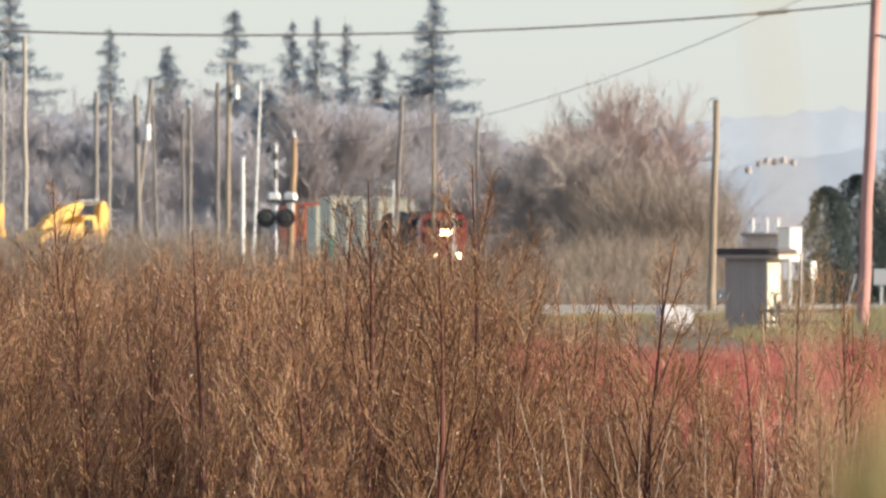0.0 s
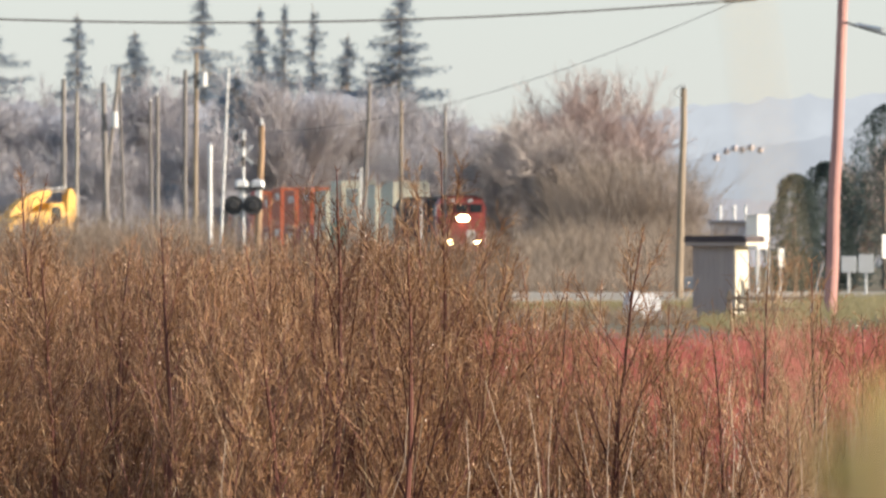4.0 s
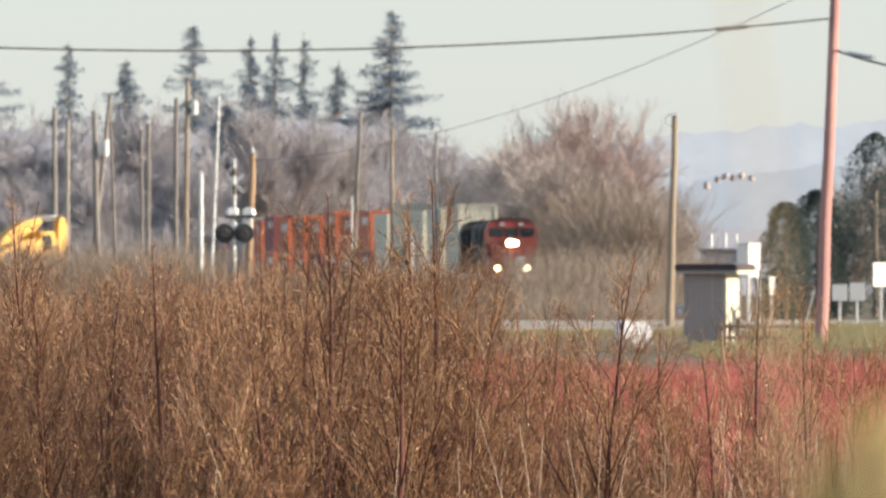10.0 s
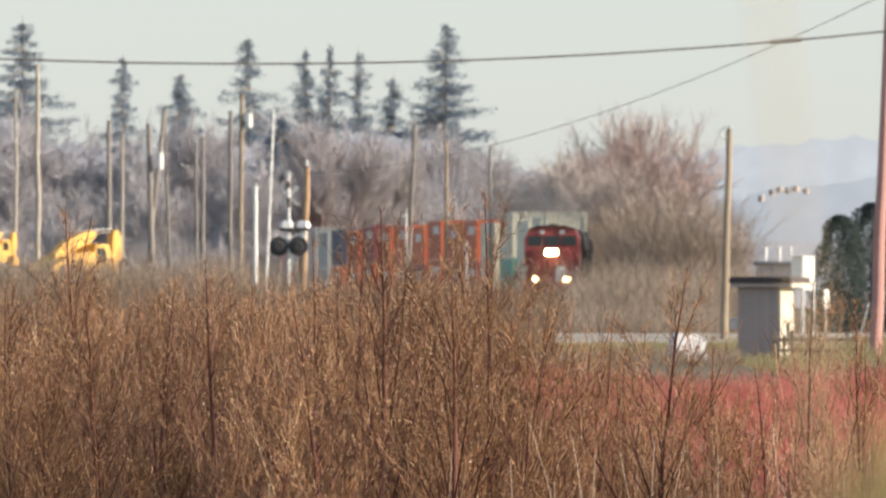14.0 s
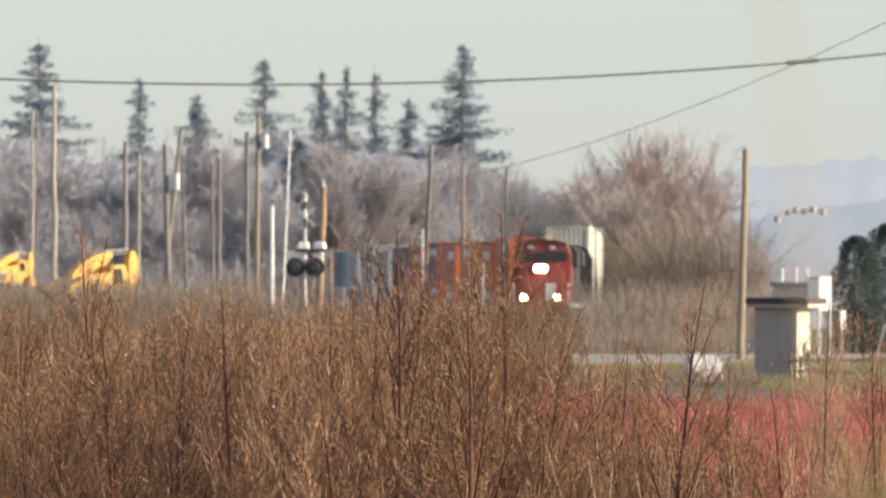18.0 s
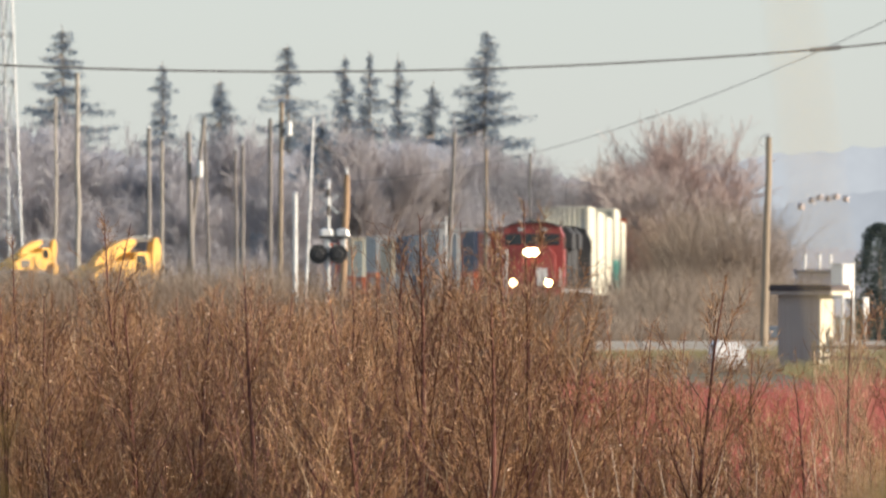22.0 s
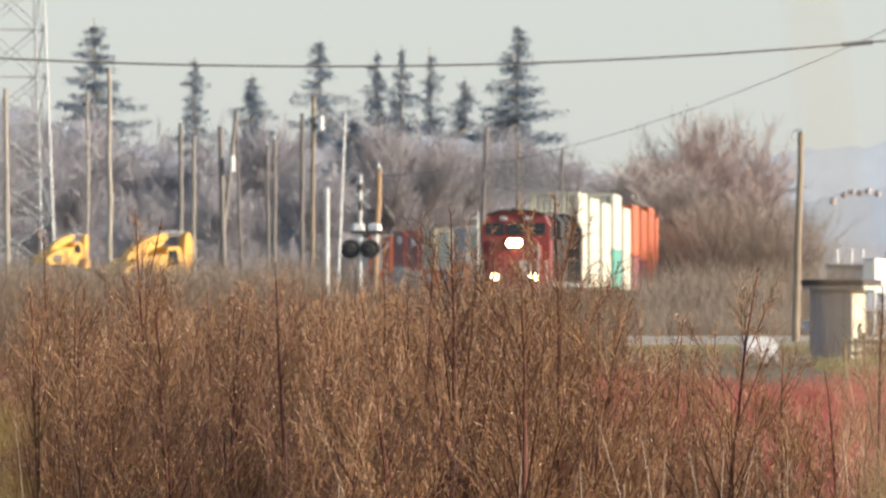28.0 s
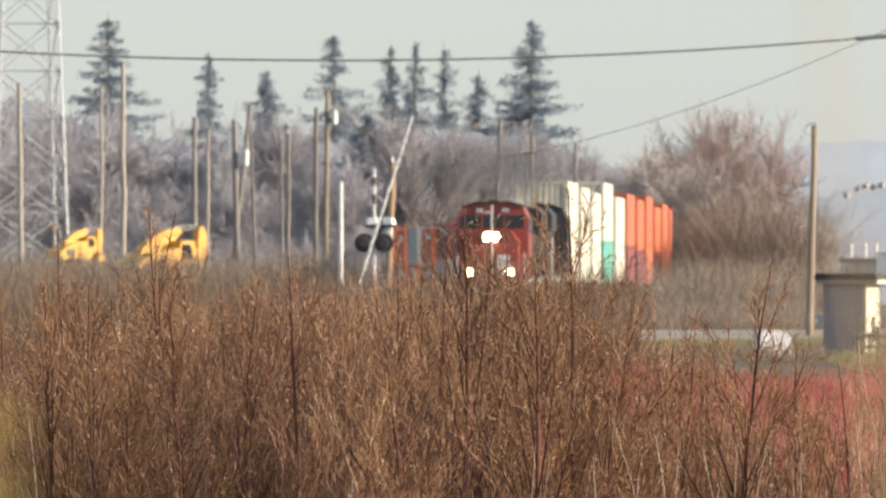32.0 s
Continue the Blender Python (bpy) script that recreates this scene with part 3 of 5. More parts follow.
def wheelset_truck(root, y, wheels, spacing, material=None):
    """A truck: side frames with wheels as sub-parts."""
    bm = bmesh.new()
    half = spacing * (wheels - 1) / 2
    for x in (-1.0, 1.0):
        box(bm, (x - 0.09, y - half - 0.45, 0.38), (x + 0.09, y + half + 0.45, 0.78), 0.03)
        for k in range(wheels):
            c = y - half + k * spacing
            box(bm, (x - 0.14, c - 0.18, 0.30), (x + 0.14, c + 0.18, 0.66), 0.02)
    box(bm, (-1.0, y - 0.25, 0.42), (1.0, y + 0.25, 0.72), 0.03)
    truck = part("truck", bm, M["steel"], root)
    for k in range(wheels):
        c = y - half + k * spacing
        for x in (-0.76, 0.76):
            w = bmesh.new()
            tube(w, (x - 0.07, c, 0.46), (x + 0.07, c, 0.46), 0.46, sides=18)
            s = -1 if x > 0 else 1
            tube(w, (x + 0.07 * s, c, 0.46), (x + 0.10 * s, c, 0.46), 0.49, sides=18)
            part("wheel", w, M["steel"], truck)
    return truck


def locomotive(label, lit):
    """A wide-nosed diesel, front at y = 0, rails at z = 0, looking along -Y."""
    r = thing("locomotive", Matrix(), label, "locomotive", "locomotives")
    part("underframe", box(slab((-1.52, 0.7, 1.22), (1.52, 22.0, 1.58), 0.03), (-1.50, 1.4, 0.95), (1.50, 2.2, 1.25), 0.02), M["loco_black"], r)
    # long hood with shoulders
    hood = prism([(-0.92, 1.58), (0.92, 1.58), (0.92, 4.15), (0.62, 4.48), (-0.62, 4.48), (-0.92, 4.15)], 5.2, 21.2)
    hood_ob = part("long_hood", hood, M["loco_black"], r, "dusty black long hood")
    rad = prism([(-1.5, 3.55), (1.5, 3.55), (1.5, 4.3), (1.2, 4.62), (-1.2, 4.62), (-1.5, 4.3)], 15.6, 20.6)
    part("radiator", rad, M["loco_black"], r, "flared radiator hood")
    for y in (7.0, 8.6, 10.2, 11.8, 13.4):
        for x in (-0.94, 0.94):
            part("hood_door", slab((x - 0.02, y, 1.75), (x + 0.02, y + 1.4, 3.95), 0.01), M["loco_black"], hood_ob)
    for y in (16.3, 17.8, 19.3):
        part("roof_fan", rod((0, y, 4.60), (0, y, 4.78), 0.62, sides=18), M["steel"], r)
    part("exhaust_stack", slab((-0.3, 11.6, 4.45), (0.3, 12.9, 4.74), 0.03, 0.85), M["steel"], r)
    # cab
    cab = prism([(-1.56, 1.58), (1.56, 1.58), (1.56, 4.05), (1.30, 4.58), (0.75, 4.74), (-0.75, 4.74), (-1.30, 4.58), (-1.56, 4.05)], 2.35, 5.25)
    cab_ob = part("cab", cab, M["loco_red"] if lit else M["loco_black"], r, "orange red cab" if lit else "black cab")
    part("cab_roof", prism([(-1.36, 4.56), (-0.76, 4.75), (0.76, 4.75), (1.36, 4.56), (1.32, 4.62), (0.76, 4.82), (-0.76, 4.82), (-1.32, 4.62)], 2.2, 5.4),
         M["loco_black"], cab_ob)
    for x0, x1 in ((-1.36, -0.52), (-0.42, 0.42), (0.52, 1.36)):
        part("windscreen", slab((x0, 2.32, 3.66), (x1, 2.36, 4.22), 0.01), M["glass"], cab_ob)
    for x in (-1.57, 1.57):
        for y in (2.9, 4.0):
            part("side_window", slab((x - 0.012, y, 3.45), (x + 0.012, y + 0.85, 4.1), 0.005), M["glass"], cab_ob)
    for x in (-0.72, 0.42):
        part("number_board", slab((x, 2.28, 4.34), (x + 0.30, 2.36, 4.52), 0.01), M["galv"], cab_ob)
    part("horn", box(slab((-0.25, 3.3, 4.8), (0.25, 3.42, 4.9), 0.02), (-0.04, 3.2, 4.8), (0.04, 3.7, 5.0), 0.01), M["steel"], cab_ob)
    # nose
    nose = prism([(-1.18, 1.58), (1.18, 1.58), (1.18, 3.1), (0.85, 3.55), (-0.85, 3.55), (-1.18, 3.1)], 0.95, 2.4)
    nose_ob = part("nose", nose, M["loco_red"], r, "orange red nose")
    part("nose_door", slab((-0.98, 0.925, 1.7), (-0.38, 0.955, 3.0), 0.01), M["loco_red"], nose_ob)
    part("nose_stripe", slab((0.25, 0.93, 1.62), (0.8, 0.953, 2.5), 0.0), M["white"], nose_ob, "white painted patch")
    house = part("headlight_housing", slab((-0.46, 0.86, 3.08), (0.46, 0.98, 3.50), 0.03), M["loco_black"], nose_ob)
    for x in (-0.16, 0.16):
        part("headlight", rod((x, 0.80, 3.29), (x, 0.87, 3.29), 0.20, sides=20), M["headlight"] if lit else M["glass"], house, "glowing headlight" if lit else "unlit headlight")
    # front platform
    plow = prism([(-1.5, 0.22), (1.5, 0.22), (1.55, 1.05), (-1.55, 1.05)], 0.30, 0.62)
    pilot = part("pilot", plow, M["loco_black"], r, "black snow plow pilot")
    part("anticlimber", slab((-1.55, 0.35, 1.05), (1.55, 0.95, 1.55), 0.04), M["loco_red"], r)
    part("coupler", box(slab((-0.14, 0.0, 0.75), (0.14, 0.5, 1.0), 0.03), (-0.22, -0.1, 0.7), (0.1, 0.12, 1.05), 0.04), M["steel"], r)
    for x in (-0.88, 0.88):
        can = part("ditch_light", rod((x, 0.24, 1.76), (x, 0.42, 1.76), 0.20, sides=16), M["loco_black"], r)
        part("ditch_lens", rod((x, 0.20, 1.76), (x, 0.24, 1.76), 0.185, sides=16), M["ditch"] if lit else M["glass"], can, "glowing lens" if lit else "unlit lens")
        part("lamp_bracket", slab((x - 0.05, 0.30, 1.5), (x + 0.05, 0.40, 1.62)), M["loco_black"], r)
    for x in (-1.45, 1.45):
        for z in (0.55, 0.85, 1.15):
            part("step", slab((x - 0.12, 0.62, z), (x + 0.12, 1.0, z + 0.04)), M["steel"], r)
        rail_bm = bmesh.new()
        for y in (0.6, 1.6):
            tube(rail_bm, (x, y, 1.4), (x, y, 2.5), 0.022, sides=6)
        tube(rail_bm, (x, 0.6, 2.5), (x, 1.6, 2.5), 0.022, sides=6)
        part("handrail", rail_bm, M["white"], r, "white handrail")
        side = bmesh.new()
        for k in range(9):
            y = 5.6 + k * 1.95
            tube(side, (x, y, 1.55), (x, y, 2.55), 0.02, sides=6)
        tube(side, (x, 5.6, 2.55), (x, 21.2, 2.55), 0.02, sides=6)
        part("handrail", side, M["loco_black"], r, "black handrail")
        part("sill_stripe", slab((x * 1.052 - 0.004, 1.2, 1.3), (x * 1.052 + 0.004, 21.8, 1.46)), M["galv"], r, "grey sill stripe")
    part("fuel_tank", slab((-1.45, 8.2, 0.35), (1.45, 14.0, 1.22), 0.15), M["loco_black"], r)
    wheelset_truck(r, 4.6, 3, 1.75)
    wheelset_truck(r, 17.8, 3, 1.75)
    return r


CONTAINER_MESHES = {}


def container(colour, long=12.19, high=2.74):
    """A corrugated steel box, front at y = 0, floor at z = 0; a plain end looks ahead, the doors back."""
    key = (colour, high)
    r = thing("shipping_container", Matrix(), colour.replace("cream", "cream white") + " corrugated steel shipping container on a rail car", "container", "containers on the train")
    if key not in CONTAINER_MESHES:
        mt = PAINT[colour]
        w = 1.219
        v, f = [], []
        # ribbed side walls
        n = 36
        for s in (-1, 1):
            y = 0.16
            step = (long - 0.32) / n
            prof = []
            for k in range(n):
                y0 = 0.16 + k * step
                prof += [(y0, w - 0.045), (y0 + step * 0.3, w - 0.045), (y0 + step * 0.45, w - 0.006), (y0 + step * 0.85, w - 0.006)]
            prof.append((long - 0.16, w - 0.045))
            base = len(v)
            for yy, xx in prof:
                v += [(s * xx, yy, 0.16), (s * xx, yy, high - 0.12)]
            for k in range(len(prof) - 1):
                q = (base + 2 * k, base + 2 * k + 2, base + 2 * k + 3, base + 2 * k + 1)
                f.append(q if s > 0 else q[::-1])
        base = len(v)
        for z in (0.12, high - 0.04):
            v += [(-w + 0.02, 0.04, z), (w - 0.02, 0.04, z), (w - 0.02, long - 0.04, z), (-w + 0.02, long - 0.04, z)]
        f += [(base + 4, base + 5, base + 6, base + 7), (base + 3, base + 2, base + 1, base)]
        ribs = []
        for k in range(8):
            x0 = -1.1 + k * 0.275
            ribs.append(x0)
        walls = finish("corrugated_shell", (v, f), mt)
        fr = bmesh.new()
        for x in (-w + 0.08, w - 0.08):
            for y in (0.08, long - 0.08):
                box(fr, (x - 0.08, y - 0.08, 0.0), (x + 0.08, y + 0.08, high), 0.01)
            box(fr, (x - 0.06, 0.1, 0.0), (x + 0.06, long - 0.1, 0.16), 0.0)
            box(fr, (x - 0.05, 0.1, high - 0.12), (x + 0.05, long - 0.1, high), 0.0)
        for y in (0.06, long - 0.06):
            box(fr, (-w + 0.1, y - 0.05, 0.0), (w - 0.1, y + 0.05, 0.16))
            box(fr, (-w + 0.1, y - 0.05, high - 0.14), (w - 0.1, y + 0.05, high))
        frame_ob = finish("corner_frame", fr, mt)
        door = finish("door", slab((0.01, 0.04, 0.16), (1.06, 0.09, high - 0.14), 0.01), PAINT["door"])
        bar = finish("lock_rod", rod((0.25, 0.02, 0.2), (0.25, 0.02, high - 0.2), 0.02, sides=6), M["galv"])
        fold = []
        for x in ribs:
            fold += [(x, 0.10), (x + 0.06, 0.10), (x + 0.09, 0.05), (x + 0.21, 0.05), (x + 0.24, 0.10)]
        fold.append((1.1, 0.10))
        wv = [(x, yy, z) for x, yy in fold for z in (0.14, high - 0.12)]
        wall_bm = wv, [(2 * k, 2 * k + 2, 2 * k + 3, 2 * k + 1) for k in range(len(fold) - 1)]
        end_wall = finish("end_wall", wall_bm, mt)
        letter = finish("letter_bar", slab((-w - 0.004, 0.0, high - 0.95), (-w + 0.006, 0.9, high - 0.40)), M["white"])
        plate = finish("name_bar", slab((-0.75, 0.032, high - 0.85), (0.45, 0.047, high - 0.55)), M["white"])
        made = (walls, frame_ob, door, bar, end_wall, letter, plate)
        CONTAINER_MESHES[key] = [o.data for o in made]
        for o in made:
            bpy.data.objects.remove(o)
    names = ("corrugated_shell", "corner_frame", "door", "lock_rod")
    ms = CONTAINER_MESHES[key]
    for k in (0, 1):
        new(names[k], ms[k]).parent = r
    new("end_wall", ms[4]).parent = r
    if colour in ("orange", "maroon"):
        plate = new("name_bar", ms[6])
        plate.parent = r
        plate["label"] = "plain white bar of lettering"
        for k in range(4):
            letter = new("letter_bar", ms[5])
            letter.parent = r
            letter.location = (0, 1.6 + 1.5 * k, 0)
    for x in (0.0, -1.07):
        d = new("door", ms[2])
        d.parent = r
        d.matrix_basis = pose(0, long, 0, 0, 0, 180) @ pose(x, 0, 0)
        for b in (0.0, 0.5):
            rod_ob = new("lock_rod", ms[3])
            rod_ob.parent = d
            rod_ob.matrix_basis = pose(b, 0, 0)
    return r


def well_car():
    """One unit of a well car for stacked containers, front at y = 0."""
    r = thing("well_car", Matrix(), "low brown steel well car that carries stacked containers", "rail car", "well cars")
    bm = bmesh.new()
    for x in (-1.36, 1.36):
        box(bm, (x - 0.06, 1.85, 0.35), (x + 0.06, 14.45, 1.25), 0.02)
        for k in range(12):
            y = 2.35 + k * 1.05
            s = 1 if x > 0 else -1
            box(bm, (x + s * 0.06 - 0.03, y - 0.04, 0.4), (x + s * 0.06 + 0.03, y + 0.04, 1.2))
    box(bm, (-1.3, 1.95, 0.32), (1.3, 14.35, 0.42))
    part("well", bm, M["rail"], r)
    for y0, y1 in ((0.0, 1.95), (14.35, 16.3)):
        part("end_platform", slab((-1.3, y0, 0.85), (1.3, y1, 1.1), 0.03), M["rail"], r)
    wheelset_truck(r, 0.3, 2, 1.7)
    return r


STACKS = ["cream cream", "cream cream", "cream cream", "cream teal", "cream cream", "orange maroon", "orange maroon", "orange orange", "orange maroon", "orange orange",
          "orange orange", "maroon orange", "orange orange", "navy orange", "grey grey", "grey grey", "grey blue", "blue grey", "beige grey", "grey orange",
          "cream orange", "beige orange", "maroon grey", "maroon grey", "orange maroon", "grey orange", "orange orange", "orange maroon", "grey beige", "grey blue"]
TALL = {0: 2.90, 1: 2.60, 2: 2.60, 3: 2.90, 4: 2.60, 8: 2.60, 15: 2.90, 18: 2.60, 21: 2.90}
lead = locomotive("orange red and black diesel locomotive with lit headlights", True)
MOVERS.append((lead, 0.0, 22.4, 0.0))
MOVERS.append((locomotive("second black and red diesel locomotive running long hood first", False), 22.8, 22.4, -1.0))
first_car = None
for k, pair in enumerate(STACKS):
    gap = 46.0 + 16.4 * k
    if first_car is None:
        first_car = car = well_car()
    else:
        car = copy_thing(first_car, Matrix())
    MOVERS.append((car, gap, 16.3, 0.0))
    upper, lower = pair.split()
    low_h = (2.60, 2.74, 2.60, 2.90)[k % 4]
    MOVERS.append((container(lower, high=low_h), gap, 16.3, 0.43))
    MOVERS.append((container(upper, high=TALL.get(k, 2.74)), gap, 16.3, 0.435 + low_h))


# thin exhaust smoke over the locomotives, in drifting puffs of fine soot specks
SMOKE = []
for k in range(12):
    rng = np.random.default_rng(700 + k)
    f = k / 11
    puff_r = 0.8 + 0.9 * f
    n_specks = int(6500 * puff_r ** 2)
    spot = rng.normal(0, 0.45, (n_specks, 3)) * (puff_r * 1.6, puff_r * 2.0, puff_r * 0.9)
    puff = finish("exhaust_smoke", flakes(spot, np.full(n_specks, 0.016), rng), M["soot"])
    tagged(puff, "thin grey diesel exhaust smoke drifting over the train", "smoke", "exhaust puffs", "stuff")
    SMOKE.append((puff, (0.8 - 4.2 * f + 1.2 * math.sin(k * 2.4), 12.5 + 3.4 * k, 5.4 + 1.5 * f ** 0.6 + 0.35 * math.sin(k * 1.7))))


# ---- poles and wires ----
def utility_pole(x, y, top, r, wood, label, foot_x=None, arm="", brace=None):
    """A tapered wooden pole; arm: what it carries."""
    foot_x = x if foot_x is None else foot_x
    z0 = land(foot_x, y) - 0.3
    p = thing("utility_pole", pose(foot_x, y, z0), label, "utility pole", "utility poles")
    dx, h = x - foot_x, top - z0
    n = 6
    rng = np.random.default_rng(int(abs(x * 31 + y)))
    pts = [(dx * k / n + (float(rng.normal(0, 0.02)) if 0 < k < n else 0.0), 0, h * k / n) for k in range(n + 1)]
    part("post", sweep(pts, [r * (1.12 - 0.34 * k / n) for k in range(n + 1)], 10), M[wood], p)
    part("pole_cap", rod((dx, 0, h - 0.02), (dx, 0, h + 0.03), r * 0.85, r * 0.6), M["steel"], p)
    if "transformer" in arm:
        can = part("transformer", rod((dx + r + 0.22, -0.1, h - 1.68), (dx + r + 0.22, -0.1, h - 1.03), 0.18, sides=14), M["white"], p, "white transformer can")
        part("transformer_lid", rod((dx + r + 0.22, -0.1, h - 1.03), (dx + r + 0.22, -0.1, h - 0.96), 0.19, 0.13, 14), M["galv"], can)
        part("bracket", slab((dx, -0.15, h - 1.53), (dx + r + 0.1, -0.05, h - 1.38)), M["steel"], p)
    if "insulator" in arm:
        part("insulator", rod((dx, 0, h + 0.03), (dx, 0, h + 0.26), 0.055, 0.035, 8), M["white"], p, "white insulator")
    if "hook" in arm:
        bm = bmesh.new()
        pts = [(dx - 0.1, h - 0.32), (dx - r - 0.13, h - 0.22), (dx - r - 0.16, h - 0.05), (dx - r - 0.02, h + 0.08), (dx + 0.05, h + 0.1), (dx + 0.08, h + 0.0)]
        for (xa, za), (xb, zb) in zip(pts, pts[1:]):
            tube(bm, (xa, -r, za), (xb, -r, zb), 0.025, sides=6)
        part("wire_hook", bm, M["galv"], p)
    if "crossarm" in arm:
        part("crossarm", slab((dx - 0.9, -0.06, h - 0.6), (dx + 0.9, 0.06, h - 0.48), 0.01), M["pole"], p)
    if brace:
        bx, bh = brace
        part("brace", rod((bx, 0.3, 0), (-bx, 0.3, bh), r * 0.8, r * 0.6, 8), M[wood], p)
    return p


GREY = "weathered grey wooden utility pole standing along the railway"
BIG_POLE = utility_pole(11.24, 357, 10.28, 0.155, "pole_red", "stout reddish wooden utility pole that leans a little beside the field", 10.81, "insulator")
part("guy_wire", rod((-0.54, -0.3, 0.2), (-0.14, -0.2, 1.7), 0.02, sides=6), M["galv"], BIG_POLE)
utility_pole(9.10, 455, 7.42, 0.125, "pole", "plain wooden pole with a wire hook on top beside the shed", 8.95, "hook")
TAN_POLE = utility_pole(-5.38, 545, 7.06, 0.15, "pole_tan", "tan sunlit wooden pole beside the crossing signal", -5.62, "insulator")
for ut in ((-30.48, 1000, 16.80, 0.12, "pole_pale", -30.48, ""),
           (-22.01, 760, 14.52, 0.15, "pole_pale", -21.98, ""),
           (-18.63, 780, 11.77, 0.16, "pole_dark", -18.60, "insulator"),
           (-24.11, 1050, 14.26, 0.16, "pole_pale", -24.07, ""),
           (-15.97, 800, 12.72, 0.1, "pole_dark", -15.58, ""),
           (-17.76, 1000, 13.00, 0.14, "pole_dark", -17.72, "insulator"),
           (-15.52, 900, 12.22, 0.15, "pole_dark", -15.52, "insulator"),
           (-12.22, 800, 12.56, 0.15, "pole_dark", -12.29, ""),
           (-10.43, 720, 12.37, 0.14, "pole", -10.54, "transformer"),
           (-1.79, 800, 11.86, 0.14, "pole_dark", -2.30, ""),
           (0.00, 900, 11.97, 0.14, "pole", -0.04, ""),
           (2.81, 900, 11.65, 0.12, "pole_dark", 2.81, ""),
           (-25.42, 700, 12.44, 0.14, "pole_pale", -25.26, "")):
    x, y, top, r, wood, foot, arm = ut
    utility_pole(x, y, top, r, wood, GREY if wood == "pole" else "dark grey weathered wooden utility pole before the wood" if wood == "pole_dark" else "pale bare wooden pole before the wood", foot, arm)
LEAN = utility_pole(-16.02, 760, 11.33, 0.17, "pole_dark", "dark braced wooden pole with a white transformer", -15.81, "", (-0.64, 12.03 - 0.1))
can = part("transformer", rod((0.40, -0.25, 8.69), (0.40, -0.25, 9.55), 0.19, sides=14), M["white"], LEAN, "white transformer can")


def wire(pts, r, label):
    return tagged(finish("overhead_wire", sweep(pts, [r] * len(pts), 6), M["cable"]), label, "wire", "overhead wires")


span = []
for k in range(49):
    s = k / 48
    x, y = -25.0 + (11.17 + 25.0) * s, 330 + 27 * s
    span.append((x, y, 7.71 + 0.00328 * (x + 6.6) ** 2))
wire(span, 0.028, "thick dark overhead cable sagging across the field")
splice = span[44]
tagged(finish("cable_splice", rod(splice, span[45], 0.055, sides=8), M["cable"]), "dark splice sleeve on the thick cable", "splice")
span = []
for k in range(33):
    s = k / 32
    a, b, c = Vector((-5.32, 545, 6.80)), Vector((11.21, 357, 9.74)), -1.1
    p = a.lerp(b, s)
    span.append((p.x, p.y, p.z + c * 4 * s * (1 - s) * 0.9))
wire(span, 0.010, "thin dark overhead wire to the crossing")
a, b = Vector((11.22, 357, 7.93)), Vector((13.82, 340, 7.03))
wire([tuple(a.lerp(b, k / 8) - Vector((0, 0, 0.5 * (k / 8) * (1 - k / 8)))) for k in range(9)], 0.03, "dark service cable leaving the big pole")
tagged(finish("cable_clamp", rod(a.lerp(b, 0.10), a.lerp(b, 0.30), 0.05, sides=8), M["galv"]), "grey clamp on the service cable", "clamp")


# ---- level crossing ----
def disc_lamp(parent, x, y, z):
    board = part("light_board", rod((x, y - 0.02, z), (x, y + 0.02, z), 0.37, sides=24), M["black"], parent, "round black target board")
    part("lamp_body", rod((x, y - 0.20, z), (x, y - 0.02, z), 0.16, 0.2, 16), M["black"], board)
    part("lamp_hood", rod((x, y + 0.02, z), (x, y + 0.32, z), 0.17, 0.15, 16), M["black"], board)


sx, sy = -5.94, 532.0
sz = land(sx, sy)
SIGNAL = thing("crossing_signal", pose(sx, sy, sz), "white railway crossing signal mast with two round black lamp boards", "crossing signal")
H = 6.64 - sz
part("mast", rod((0, 0, 0), (0, 0, H), 0.06, 0.055, 12), M["white"], SIGNAL)
part("mast_base", slab((-0.25, -0.25, -0.1), (0.25, 0.25, 0.35), 0.04, 0.7), M["galv"], SIGNAL)
LZ = 3.94 - sz
part("lamp_arm", slab((-0.45, -0.03, LZ - 0.04), (0.45, 0.03, LZ + 0.04), 0.01), M["galv"], SIGNAL)
for x in (-0.37, 0.36):
    disc_lamp(SIGNAL, x, -0.1, LZ)
CZ = 5.83 - sz
for low, high in ((6.13, 6.40), (5.40, 5.77)):
    part("clamp_sleeve", rod((0, 0, low - sz), (0, 0, high - sz), 0.065, sides=12), M["steel"], SIGNAL, "dark clamp sleeve on the mast")
for w in (-45, 45):
    part("crossbuck_blade", slab((-0.5, -0.02, -0.05), (0.5, 0.0, 0.05), 0.005, 1.0, pose(0, 0.10 + 0.03 * (w > 0), CZ, 0, w, 0)), M["galv"], SIGNAL, "dull grey back of a crossbuck blade")
for dx, tilt in ((-0.05, 0), (0.55, 8)):
    hood = part("side_light", slab((dx - 0.30, -0.1, LZ + 0.62), (dx + 0.26, 0.25, LZ + 0.98), 0.09, 0.8), M["white"] if dx < 0 else M["galv"], SIGNAL, "pale hooded side light")
    part("side_board", slab((dx - 0.28, -0.13, LZ + 0.58), (dx + 0.24, -0.09, LZ + 0.68), 0.01), M["black"], hood)
    part("side_bracket", slab((dx - 0.12, -0.05, LZ + 0.2), (dx + 0.12, 0.1, LZ + 0.62), 0.03), M["galv"], hood)
part("bell", rod((0, 0, H), (0, 0, H + 0.12), 0.10, 0.03, 14), M["galv"], SIGNAL)

